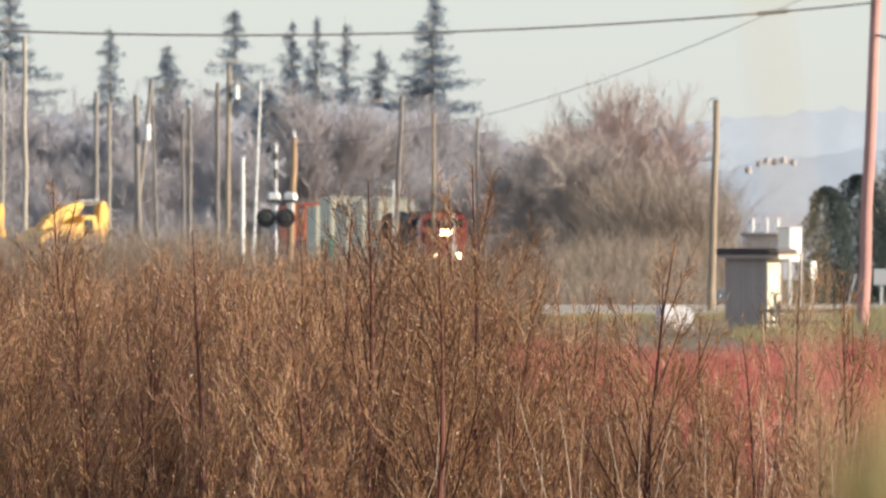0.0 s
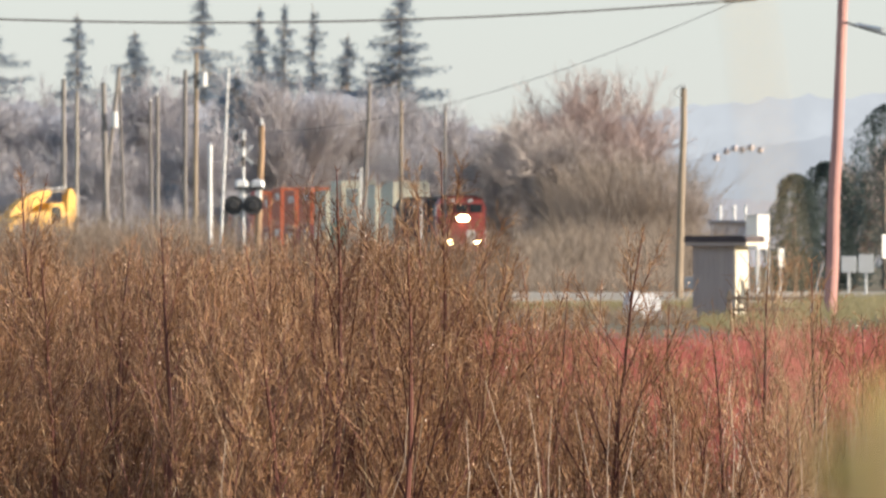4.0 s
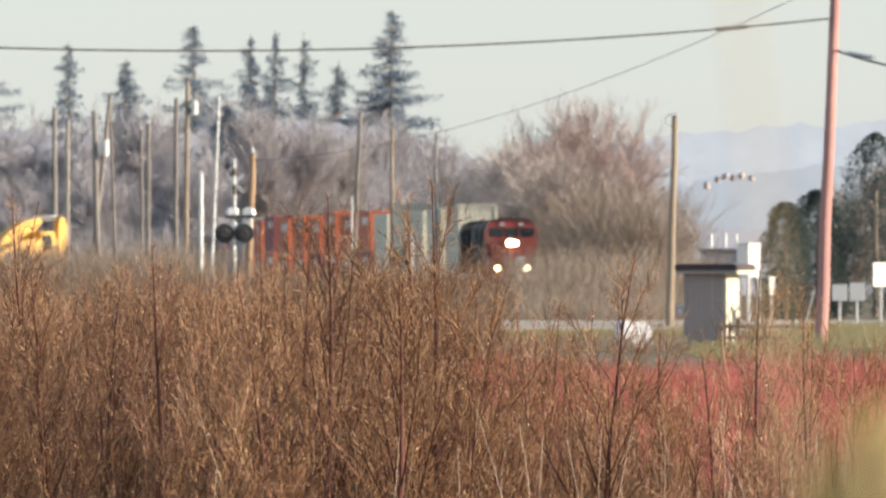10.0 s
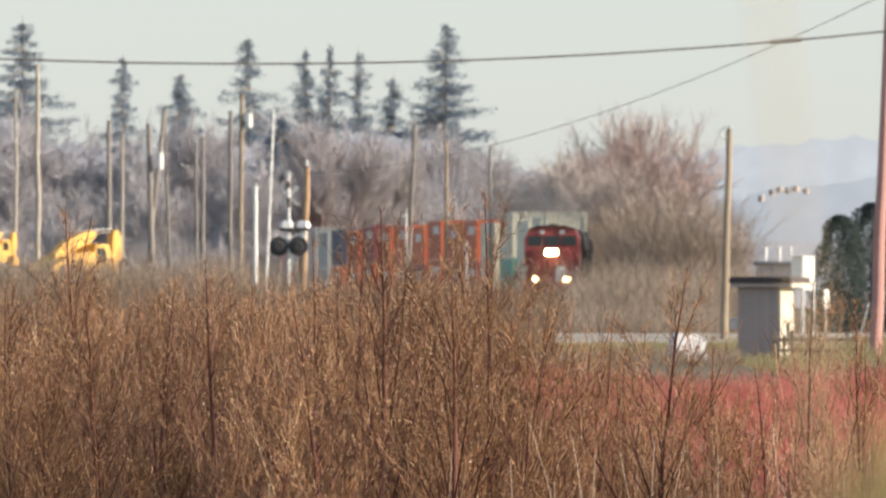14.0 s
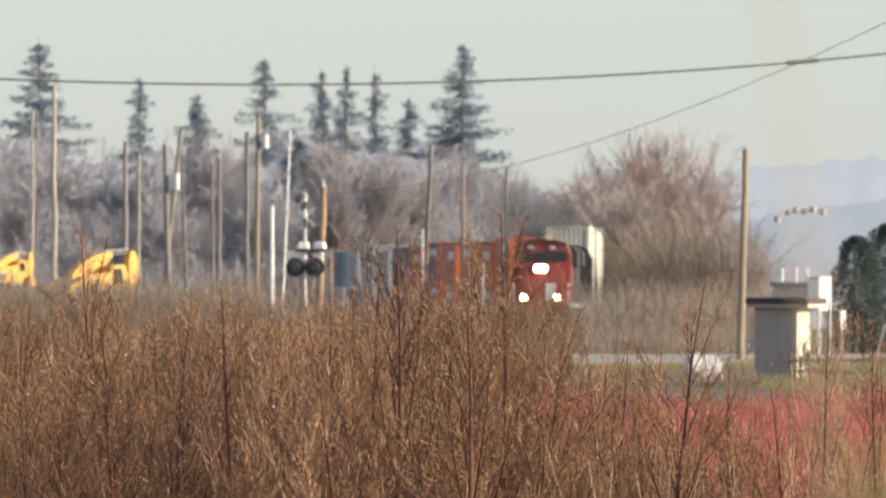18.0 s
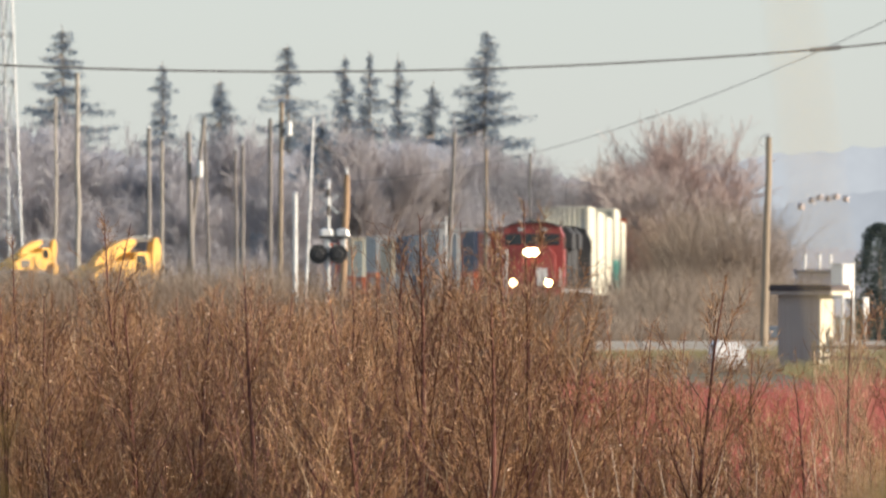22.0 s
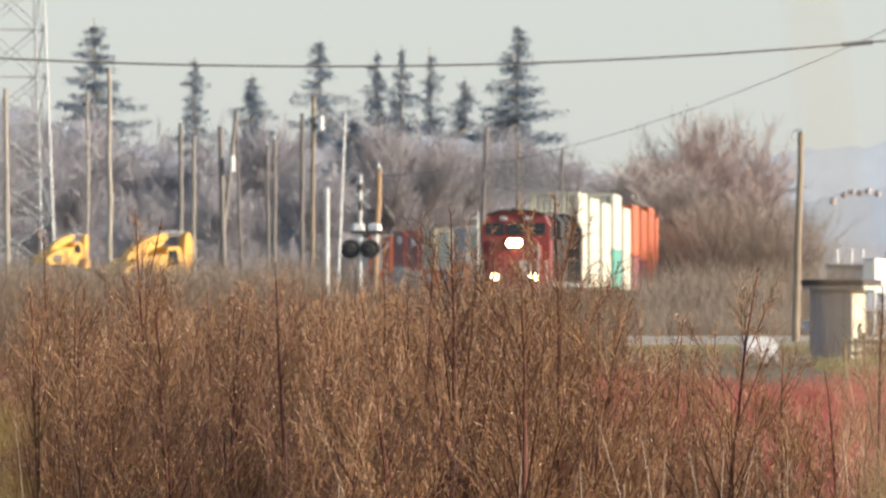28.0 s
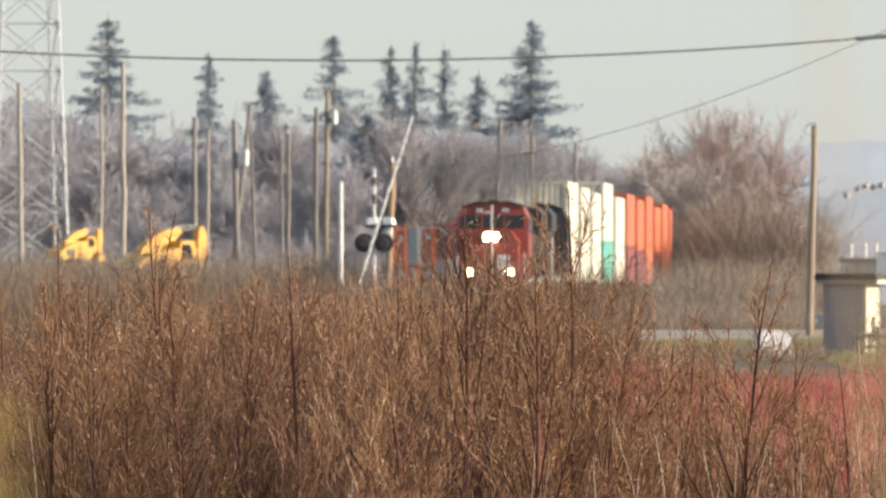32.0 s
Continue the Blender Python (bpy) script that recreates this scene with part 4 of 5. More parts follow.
gx, gy = -6.81, 530.0
gz = land(gx, gy)
GATE = thing("crossing_gate", pose(gx, gy, gz), "level crossing gate with a long white arm starting to fall", "crossing gate")
part("gate_stand", rod((0, 0.1, -0.1), (0, 0.1, 1.5), 0.08, sides=12), M["galv"], GATE)
part("gate_machine", slab((-0.28, -0.1, 0.75), (0.28, 0.35, 1.4), 0.05), M["white"], GATE)
part("gate_foot", slab((-0.3, -0.2, -0.1), (0.3, 0.4, 0.12), 0.03), M["galv"], GATE)
arm_len = 7.67
GATE_ARM = part("gate_arm", rod((0, -0.14, 0), (0, -0.14, arm_len), 0.056, 0.042, 8), M["white"], GATE, "long white gate arm")
GATE_ARM.location = (0, 0, 1.1)
for k in range(9):
    z = 0.7 + k * 0.76
    w = 0.060 - 0.014 * z / arm_len
    part("arm_stripe", rod((0, -0.14, z), (0, -0.14, z + 0.10), w, sides=8), M["galv"], GATE_ARM, "faded band")
for x in (-0.16, 0.16):
    part("counterweight_arm", slab((x - 0.03, -0.1, -0.75), (x + 0.03, -0.04, 0.2), 0.01), M["galv"], GATE_ARM)
part("counterweight", slab((-0.3, -0.12, -1.0), (0.3, 0.02, -0.7), 0.04), M["galv"], GATE_ARM)

px, py = -7.25, 536.0
POST = thing("white_post", pose(px, py, land(px, py)), "white painted round post at the crossing", "post")
top = 6.25 - land(px, py)
part("post", rod((0, 0, -0.2), (0, 0, top), 0.09, 0.085, 14), M["white"], POST)
part("cap", rod((0, 0, top), (0, 0, top + 0.06), 0.095, 0.05, 14), M["galv"], POST)
for ux, hh, ww in ((-6.43, 0.55, 0.5), (-3.86, 0.62, 0.36), (-3.55, 0.5, 0.3)):
    b = thing("relay_box", pose(ux, 525, land(ux, 525) + 0.0), "small pale metal box on a stand by the rails", "relay box", "boxes by the rails")
    part("stand", slab((-0.08, -0.08, -0.1), (0.08, 0.08, 0.5)), M["galv"], b)
    part("case", slab((-ww / 2, -0.2, 0.45), (ww / 2, 0.2, 0.45 + hh), 0.03), M["white"], b)
for k, (x, y, h) in enumerate((((-1.59), 560, 5.54), ((0.86), 600, 4.4))):
    m_ = thing("marker_post", pose(x, y, land(x, y)), "thin white marker post beside the line", "marker post", "marker posts")
    part("post", rod((0, 0, -0.2), (0, 0, h - land(x, y)), 0.045, 0.035, 8), M["white"], m_)
    part("arm", slab((-0.40, -0.03, h - land(x, y) - 0.32), (0.04, 0.03, h - land(x, y) - 0.24), 0.01), M["galv"], m_)


# ---- lattice tower ----
def lattice_tower(x, y, base, topw, height):
    r = thing("lattice_tower", pose(x, y, -0.2, 0, 0, 12), "tall grey galvanised steel lattice pylon", "pylon")
    lv = [0, 0.13, 0.25, 0.36, 0.47, 0.58, 0.69, 0.80, 0.9, 1.0]

    def corner(k, f):
        w = (base + (topw - base) * min(1, f * 1.1)) / 2
        return Vector((w * (1, -1, -1, 1)[k], w * (1, 1, -1, -1)[k], height * f))
    for k in range(4):
        part("leg", rod(corner(k, 0), corner(k, 1), 0.13, 0.10, 6), M["galv"], r)
        j = (k + 1) % 4
        for a, b in zip(lv, lv[1:]):
            part("cross_brace", rod(corner(k, a), corner(j, b), 0.06, sides=5), M["galv"], r)
            part("cross_brace", rod(corner(j, a), corner(k, b), 0.06, sides=5), M["galv"], r)
            part("strut", rod(corner(k, b), corner(j, b), 0.055, sides=5), M["galv"], r)
    return r


lattice_tower(-42.34, 1180, 6.6, 4.1, 36.0)


# ---- yellow excavators ----
def excavator(x, y, size, up):
    r = thing("excavator", pose(x, y, land(x, y) + up, 0, 0, 38) @ Matrix.Scale(size, 4), "bright yellow tracked excavator with a raised bent boom", "excavator", "yellow machines")
    for s in (-0.95, 0.95):
        bm = prism([(-1.7, 0.35), (-1.35, 0.02), (1.35, 0.02), (1.7, 0.35), (1.45, 0.8), (-1.45, 0.8)], s - 0.28, s + 0.28)
        part("track", bm, M["steel"], r)
    part("turntable", rod((0, 0, 0.7), (0, 0, 1.05), 0.7, sides=18), M["steel"], r)
    house = prism([(-2.2, 1.05), (1.3, 1.05), (1.45, 1.7), (1.3, 2.5), (0.6, 2.75), (-0.9, 2.5), (-1.9, 2.0), (-2.3, 1.5)], -1.15, 1.15)
    body = part("engine_house", house, M["yellow"], r)
    part("grille", slab((-1.6, -1.17, 1.3), (-0.6, -1.15, 2.0), 0.01), M["steel"], body)
    part("counterweight", prism([(-2.5, 1.1), (-2.0, 1.1), (-2.0, 1.85), (-2.35, 1.75)], -1.2, 1.2), M["yellow"], r)
    cab = part("cab", prism([(0.75, 1.6), (1.95, 1.6), (1.95, 2.6), (1.75, 3.15), (0.85, 3.15)], -1.12, -0.2), M["yellow"], r)
    part("cab_window", prism([(0.9, 2.15), (1.6, 2.15), (1.6, 2.6), (1.5, 2.95), (0.95, 2.95)], -1.15, -1.11), M["glass"], cab)
    boom = [(-1.2, 2.15), (-1.15, 2.65), (-0.75, 3.05), (-0.2, 3.40), (0.5, 3.70), (1.15, 3.86), (1.5, 3.84), (1.55, 3.62), (1.1, 3.2), (0.5, 2.6), (-0.3, 2.05)]
    arm = part("boom", prism(boom, -0.30, 0.30), M["yellow"], r)
    part("boom_rib", prism([(-0.9, 2.6), (0.6, 3.45), (1.2, 3.62), (0.5, 3.1), (-0.6, 2.35)], -0.325, -0.302), M["yellow"], arm)
    part("stick", prism([(2.72, 3.72), (2.88, 3.95), (3.08, 3.88), (3.26, 3.45), (3.24, 2.5), (3.02, 1.6), (2.74, 1.65), (2.66, 2.6)], -0.26, 0.26), M["yellow"], r)
    part("stick_link", prism([(1.4, 3.80), (2.8, 3.86), (2.8, 3.76), (1.45, 3.68)], -0.10, 0.10), M["steel"], r)
    part("boom_ram", rod((0.9, 0.4, 1.5), (1.3, 0.4, 3.2), 0.07, sides=8), M["galv"], r)
    part("stick_ram", rod((1.2, 0, 3.92), (2.8, 0, 3.98), 0.03, sides=8), M["galv"], r)
    part("bucket", prism([(2.70, 1.7), (3.05, 1.65), (3.35, 1.2), (3.1, 0.6), (2.55, 0.8)], -0.5, 0.5), M["yellow"], r)
    return r


def mound(x, y, h, w, seed):
    vs, fs, n, m_ = [], [], 14, 20
    for i in range(n + 1):
        f = i / n
        for k in range(m_):
            a = 2 * math.pi * k / m_
            rr = w * (1 - f * 0.62) * (1 + 0.10 * noise.noise(Vector((math.cos(a) * 2, math.sin(a) * 2, seed + f * 3))))
            vs.append((math.cos(a) * rr, math.sin(a) * rr, h * (1 - (1 - f) ** 1.3) - 0.3 * (1 - f)))
        if i:
            for k in range(m_):
                j = (k + 1) % m_
                fs.append(((i - 1) * m_ + k, (i - 1) * m_ + j, i * m_ + j, i * m_ + k))
    fs.append(tuple(range(n * m_, (n + 1) * m_)))
    o = finish("earth_mound", (vs, fs), M["soil"], smooth=True)
    o.matrix_basis = pose(x, y, land(x, y))
    return tagged(o, "brown heaped earth mound under the machines", "mound", "earth mounds")


mound(-18.73, 700, 1.35, 7.5, 1.0)
mound(-29.45, 900, 3.4, 11.0, 4.0)
excavator(-18.65, 700, 0.92, 1.15)
excavator(-29.23, 900, 0.68, 3.0)


# ---- shed, fence, house, signs ----
hx, hy = 9.57, 421.0
SHED = thing("shed", pose(hx - 0.06, hy, land(hx, hy), 0, 0, -19), "small grey board shed with a flat dark overhanging roof", "shed")
sw, sh = 0.66, 2.30
for k in range(8):
    x = -sw + k * 2 * sw / 8
    part("board", slab((x + 0.004, -0.65 - 0.004 * (k % 2), -0.1), (x + 2 * sw / 8 - 0.004, -0.62, sh)), M["shed"], SHED)
for k in range(7):
    y = -0.62 + k * 1.26 / 7
    part("board", slab((sw - 0.03, y + 0.004, -0.1), (sw + 0.005 + 0.004 * (k % 2), y + 1.26 / 7 - 0.004, sh)), M["shed_sunlit"], SHED, "board in painted sunlit cream" if k == 0 else "")
    part("board", slab((-sw - 0.005, y + 0.004, -0.1), (-sw + 0.03, y + 1.26 / 7 - 0.004, sh)), M["shed"], SHED)
part("back_wall", slab((-sw, 0.60, -0.1), (sw, 0.64, sh)), M["shed"], SHED)
part("corner_post", slab((sw - 0.02, -0.66, -0.1), (sw + 0.03, -0.58, sh)), M["shed_sunlit"], SHED)
part("fascia", slab((-sw - 0.16, -0.86, sh - 0.02), (sw + 0.40, -0.82, sh + 0.11), 0.005), M["shed"], SHED)
part("roof", slab((-sw - 0.20, -0.90, sh + 0.09), (sw + 0.44, 0.95, sh + 0.23), 0.02), M["shingle"], SHED)
part("barge_board", slab((sw + 0.403, -0.84, sh - 0.02), (sw + 0.44, 0.9, sh + 0.085), 0.005), M["shed_sunlit"], SHED)
part("roof_sheet", prism([(-sw - 0.22, sh + 0.23), (sw + 0.42, sh + 0.23), (sw + 0.3, sh + 0.28), (-sw - 0.1, sh + 0.28)], -0.92, 0.97), M["shingle"], SHED)
part("meter_box", slab((-sw - 0.30, -0.5, 1.0), (-sw - 0.005, -0.2, 1.35), 0.02), M["galv"], SHED)

fx, fy = 9.71, 418.0
FENCE = thing("fence", pose(fx, fy, land(fx, fy)), "low weathered wooden rail fence beside the shed", "fence")
for k, (x, h) in enumerate(((0.0, 0.95), (0.28, 0.85), (0.52, 1.0), (1.35, 0.9), (2.15, 0.95), (3.0, 0.9))):
    part("fence_post", slab((x - 0.05, -0.05, -0.2), (x + 0.05, 0.05, h), 0.01), M["fence"], FENCE)
for z in (0.35, 0.68):
    part("fence_rail", slab((-0.1, -0.09, z), (3.2, -0.05, z + 0.10), 0.01), M["fence"], FENCE)

hx, hy = 15.05, 640.0
HOUSE = thing("house", pose(hx, hy, land(hx, hy)), "low pale mauve grey farm building with a flat roof", "house")
ht = 3.48 - land(hx, hy)
part("wall", slab((-0.9, 0, -0.2), (0.75, 6, ht)), M["house"], HOUSE)
part("roof", slab((-1.0, -0.2, ht), (0.85, 6.2, ht + 0.18), 0.03), M["roof"], HOUSE)
part("door", slab((-0.5, -0.04, 0), (0.3, 0.0, 2.0), 0.01), M["roof"], HOUSE)
for x in (-0.55, 0.1, 0.6):
    part("vent_pipe", rod((x, 2, ht), (x, 2, ht + 0.85), 0.07, sides=8), M["white"], HOUSE)

# box added in place of the house's bright end wall, turned to the sun
tx, ty = 11.86, 470.0
END_BOX = thing("storage_box", pose(tx, ty, land(tx, ty), 0, 0, 40), "white box on legs in place of the house end wall", "tank")
tt = 3.35 - land(tx, ty)
part("tank_body", slab((-0.28, -0.3, tt - 1.1), (0.28, 0.3, tt), 0.03), M["white"], END_BOX)
part("tank_rib", slab((0.02, -0.325, tt - 1.1), (0.06, -0.298, tt)), M["galv"], END_BOX)
part("tank_lid", slab((-0.3, -0.32, tt), (0.3, 0.32, tt + 0.05), 0.01), M["galv"], END_BOX)
for x in (-0.24, 0.24):
    for y in (-0.25, 0.25):
        part("leg", rod((x, y, -0.1), (x, y, tt - 1.1), 0.05, sides=8), M["galv"], END_BOX)


def sign(x, y, z0, z1, w, label, face, turn=30):
    r = thing("road_sign", pose(x, y, land(x, y), 0, 0, turn), label, "sign", "road signs")
    g = land(x, y)
    part("post", rod((0, 0, -0.2), (0, 0, z1 - g), 0.04, sides=8), M["galv"], r)
    w *= 1.12
    part("panel", slab((-w / 2, -0.07, z0 - g), (w / 2, -0.045, z1 - g), 0.006), M[face], r)


sign(14.53, 420, 1.95, 2.67, 0.55, "white rectangular sign panel on a thin post", "white")
sign(15.47, 470, 1.47, 2.08, 0.45, "grey back of a small sign on a post", "galv", 0)
sign(15.21, 480, 1.46, 2.02, 0.46, "grey back of a small sign on a post", "galv", 0)
sign(13.96, 520, 1.63, 2.31, 0.21, "narrow pale marker sign on a post", "white")

cx, cy = 7.24, 424.0
CART = thing("farm_cart", pose(cx, cy, land(cx, cy), 0, 0, 14) @ Matrix.Scale(0.86, 4), "low farm cart under a white sheet", "cart")
part("bed", slab((-0.55, -0.42, 0.2), (0.55, 0.42, 0.5), 0.02), M["fence"], CART)
part("white_sheet", prism([(-0.62, 0.1), (0.62, 0.1), (0.56, 0.7), (0.40, 0.98), (-0.40, 1.06), (-0.54, 0.9)], -0.45, 0.45), M["tarp"], CART)
for x in (-0.5, 0.5):
    part("wheel", rod((x - 0.06, 0.1, 0.28), (x + 0.06, 0.1, 0.28), 0.28, sides=16), M["black"], CART)


def cedar(x, y, h, w, seed, label, round_top=0.6, share=1.0):
    rng = np.random.default_rng(seed)
    g = land(x, y)
    r = thing("cedar_tree", pose(x, y, g), label, "tree", "evergreens by the road")
    part("trunk", rod((0, 0, -0.2), (0, 0, h * 0.8), 0.16, 0.05, 8), M["bark"], r)
    n = int(11000 * w * h / 12 * share)
    zz = rng.uniform(0.02, 1.0, n)
    prof = np.minimum(1.0, (1 - zz) ** round_top * 1.35) * (0.7 + 0.3 * np.minimum(1, zz * 4))
    ang = rng.uniform(0, 2 * math.pi, n)
    wob = 1 + 0.22 * np.sin(ang * 3 + zz * 9 + seed) + 0.15 * np.sin(ang * 5 - zz * 17)
    rad = prof * w / 2 * wob * rng.uniform(0.25, 1.0, n) ** 0.4
    pts = np.stack([np.cos(ang) * rad, np.sin(ang) * rad, zz * h], 1)
    part("foliage", flakes(pts, np.full(n, 0.085), rng, 0.3), M["needle_near"], r)


cedar(15.59, 560, 4.98, 2.24, 51, "dense dark green rounded cedar", 0.40)
cedar(18.10, 600, 5.48, 2.88, 52, "dense dark cedar with a ragged top", 0.4)
cedar(20.89, 610, 7.98, 4.6, 53, "tall thin-crowned evergreen behind the road signs", 0.55, 0.30)
cedar(22.46, 600, 6.56, 3.60, 54, "broad dark evergreen behind the road signs", 0.6, 0.45)
OAK = bare_tree("roadside_tree", 61, 7.0, 4, 0.5, 0.06, 3, 0.014, "crown_brown", "bare brown tree among the dark evergreens", "tree", "")
OAK.matrix_basis = pose(20.63, 640, 0.8)


def tufts(name, seed, n, x0, x1, y0, y1, h, material, label):
    rng = np.random.default_rng(seed)
    segs = []
    for _ in range(n):
        x, y = rng.uniform(x0, x1), rng.uniform(y0, y1)
        z = land(x, y)
        hh = h * rng.uniform(0.5, 1.2)
        segs.append((x, y, z - 0.05, x + rng.normal(0, 0.3) * hh, y + rng.normal(0, 0.2) * hh, z + hh, 0.02, 0.004))
    tagged(finish(name, sticks(segs), material), label, "grass", kind="stuff")


tufts("verge_grass", 71, 9000, 8.53, 16.79, 340, 445, 0.35, M["grass"], "yellow green grass on the road verge")
tufts("bank_grass", 72, 7000, 1.65, 9.22, 424, 444, 0.22, M["grass"], "rough green grass on the road bank")


# ---- the red blueberry field ----
def cane_rows(name, seed, n, y0, y1, top, material, label, r=0.0035):
    rng = np.random.default_rng(seed)
    y = rng.uniform(y0, y1, n)
    y = y0 + np.round((y - y0) / 3.0) * 3.0 + rng.normal(0, 0.5, n)
    x = rng.uniform(-0.036, 0.044, n) * y
    lean = rng.normal(0, 0.17, (n, 2))
    h = top * rng.uniform(0.62, 1.0, n) * (1 + 0.05 * np.sin(x * 1.7) + 0.04 * np.sin(x * 4.1 + y))
    p = np.stack([x, y, np.zeros(n)], 1)
    knee = p + np.stack([lean[:, 0] * h * 0.3, lean[:, 1] * h * 0.3, h * 0.5], 1)
    tip = knee + np.stack([(lean[:, 0] + rng.normal(0, 0.12, n)) * h * 0.5, lean[:, 1] * h * 0.4, h * 0.5], 1)
    rr = r * rng.uniform(0.8, 1.6, n)[:, None] * (y / 110)[:, None]
    a = np.concatenate([p, knee, rr * 1.3, rr], 1)
    b = np.concatenate([knee, tip, rr, rr * 0.5], 1)
    s1 = knee + (tip - knee) * rng.uniform(0, 0.6, (n, 1))
    t1 = s1 + np.stack([rng.normal(0, 0.12, n), rng.normal(0, 0.1, n), rng.uniform(0.08, 0.3, n)], 1)
    c = np.concatenate([s1, t1, rr * 0.8, rr * 0.4], 1)
    tagged(finish(name, sticks(np.concatenate([a, b, c])), material), label, "bushes", kind="stuff")


cane_rows("blueberry_field", 81, 34000, 96, 166, 1.22, M["cane"], "dense rows of red blueberry canes in winter")
cane_rows("pale_canes", 82, 420, 62, 100, 1.30, M["cane_pale"], "scattered pale old canes among the red rows", 0.0055)


def pale_stalk(k, x, y, top):
    """A bleached dead stalk that catches the sun."""
    rng = np.random.default_rng(900 + k)
    pts, p = [], np.array([0.0, 0.0, -0.1])
    lean = rng.normal(0, 0.10)
    for j in range(9):
        pts.append(p.copy())
        p += np.array([lean * top / 8 + rng.normal(0, 0.026), rng.normal(0, 0.01), top / 8])
    o = thing("dry_stalk", pose(x, y, 0), "bleached white dead stalk among the shrubs", "stalk", "dry stalks")
    part("stalk", sweep(pts, [0.0022 - 0.00016 * j for j in range(9)], 5), M["cane_pale"], o)
    part("side_twig", sweep([pts[5], pts[5] + np.array([0.05 * (1 if lean < 0 else -1), 0, 0.12]), pts[5] + np.array([0.07 * (1 if lean < 0 else -1), 0, 0.26])],
                            [0.002, 0.0016, 0.001], 4), M["cane_pale"], o)


rng = np.random.default_rng(23)
for k in range(36):
    a = rng.uniform(0.006, 0.034) if k < 28 else rng.uniform(-0.036, 0.006)
    y = rng.uniform(46, 52)
    pale_stalk(k, a * y, y, rng.uniform(1.2, 1.74))


# ---- brown shrubs in front ----
LEADERS = []


def shrub(seed, height, stems, label, spread=0.55, limbs=17, tall=0.40, fine=1.0):
    """A bare shrub: dark stems, straight side limbs swept upwards, short fine twigs all along them, budded tips."""
    rng = np.random.default_rng(seed)
    tw, pale, bud, limb = [], [], [], []
    root = thing("shrub", Matrix(), label, "shrub", "brown shrubs")

    def sprig(a, way, ln, r):
        """A short twig that carries spurs and buds."""
        way = way / np.linalg.norm(way)
        b = a + way * ln * 0.55
        c = b + (way + np.array([0, 0, 0.2]) + rng.normal(0, 0.10, 3)) * ln * 0.45
        bag = pale if rng.random() < 0.16 else tw
        bag.append((*a, *b, r, r * 0.8))
        bag.append((*b, *c, r * 0.8, r * 0.5))
        bud.append(c)
        for _ in range(int(2 + ln * 20 * fine)):
            q = a + (c - a) * rng.uniform(0.1, 1.0)
            e = way + rng.normal(0, 0.55, 3)
            t = q + e / np.linalg.norm(e) * rng.uniform(0.012, 0.042)
            tw.append((*q, *t, r * 0.7, r * 0.5))
            if rng.random() < 0.75:
                bud.append(t)

    def clothe(a, b, e, dense, long):
        """Sprigs along one piece of a limb."""
        for _ in range(dense):
            u = rng.normal(0, 1, 3)
            u -= e * np.dot(u, e)
            u /= np.linalg.norm(u) + 1e-9
            sprig(a + (b - a) * rng.uniform(0, 1), e + u * rng.uniform(0.35, 1.0), long * rng.uniform(0.35, 1.0), 0.00115)

    for s in range(stems):
        main = s == 0
        h = height * (1.0 if main else rng.uniform(0.66, 0.92))
        p = np.array([rng.normal(0, 0.03 if main else 0.12), rng.normal(0, 0.12), -0.1])
        w = rng.uniform(0, 2 * math.pi)
        tilt = 0.03 if main else rng.uniform(0.10, 0.26)
        d = np.array([math.cos(w) * tilt, math.sin(w) * tilt, 1.0])
        n = 16
        r = ((0.0235 if limbs > 20 else 0.0150) if main else 0.0120) * rng.uniform(0.85, 1.15)
        line = [p]
        w = rng.uniform(0, 2 * math.pi)
        for k in range(n):
            d = d + np.array([rng.normal(0, 0.03), rng.normal(0, 0.03), 0.025])
            d /= np.linalg.norm(d)
            q = p + d * h / n
            f = (k + 1) / n
            count = limbs / n * (1.0 if f < 0.75 else 1.5) if 0.14 < f < 1 - tall * 0.30 else 0
            for _ in range(int(count) + (rng.random() < count % 1)):
                w += 2.4 + rng.normal(0, 0.5)
                out = spread * rng.uniform(0.5, 1.0)
                e = np.array([math.cos(w) * out, math.sin(w) * out, 1.0])
                ln = h * rng.uniform(0.6, 1.0) * max(0.07, 0.66 * (1.0 - f) ** 0.72)
                a = p + (q - p) * rng.uniform(0, 1)
                m = 6
                rs = max(0.0030, r * (1.1 - f) * 0.42)
                light = rng.random() < 0.13
                for j in range(m):
                    e = e / np.linalg.norm(e) + np.array([0, 0, 0.045]) + rng.normal(0, 0.035, 3)
                    e /= np.linalg.norm(e)
                    b = a + e * ln / m
                    thin = rs * (0.7 if light else 1.0)
                    (pale if light else limb).append((*a, *b, thin * (1 - 0.8 * j / m), thin * (1 - 0.8 * (j + 1) / m)))
                    clothe(a, b, e, int((2 + 22 * ln / m) * fine * (0.0, 0.35, 0.8, 1.1, 1.2, 1.3)[j]), 0.05 + 0.12 * ln)
                    if j in (1, 2, 3) and ln > 0.3:
                        u = rng.normal(0, 1, 3)
                        u -= e * np.dot(u, e)
                        u /= np.linalg.norm(u)
                        g = e + u * rng.uniform(0.35, 0.7)
                        g /= np.linalg.norm(g)
                        c0, l2 = b, ln * rng.uniform(0.25, 0.45)
                        for i in range(3):
                            g = g + np.array([0, 0, 0.07]) + rng.normal(0, 0.04, 3)
                            g /= np.linalg.norm(g)
                            c1 = c0 + g * l2 / 3
                            limb.append((*c0, *c1, rs * (0.45 - 0.1 * i), rs * (0.35 - 0.1 * i)))
                            clothe(c0, c1, g, int((2 + 16 * l2 / 3) * fine), 0.07)
                            c0 = c1
                    a = b
                bud.append(a)
            p = q
            line.append(p)
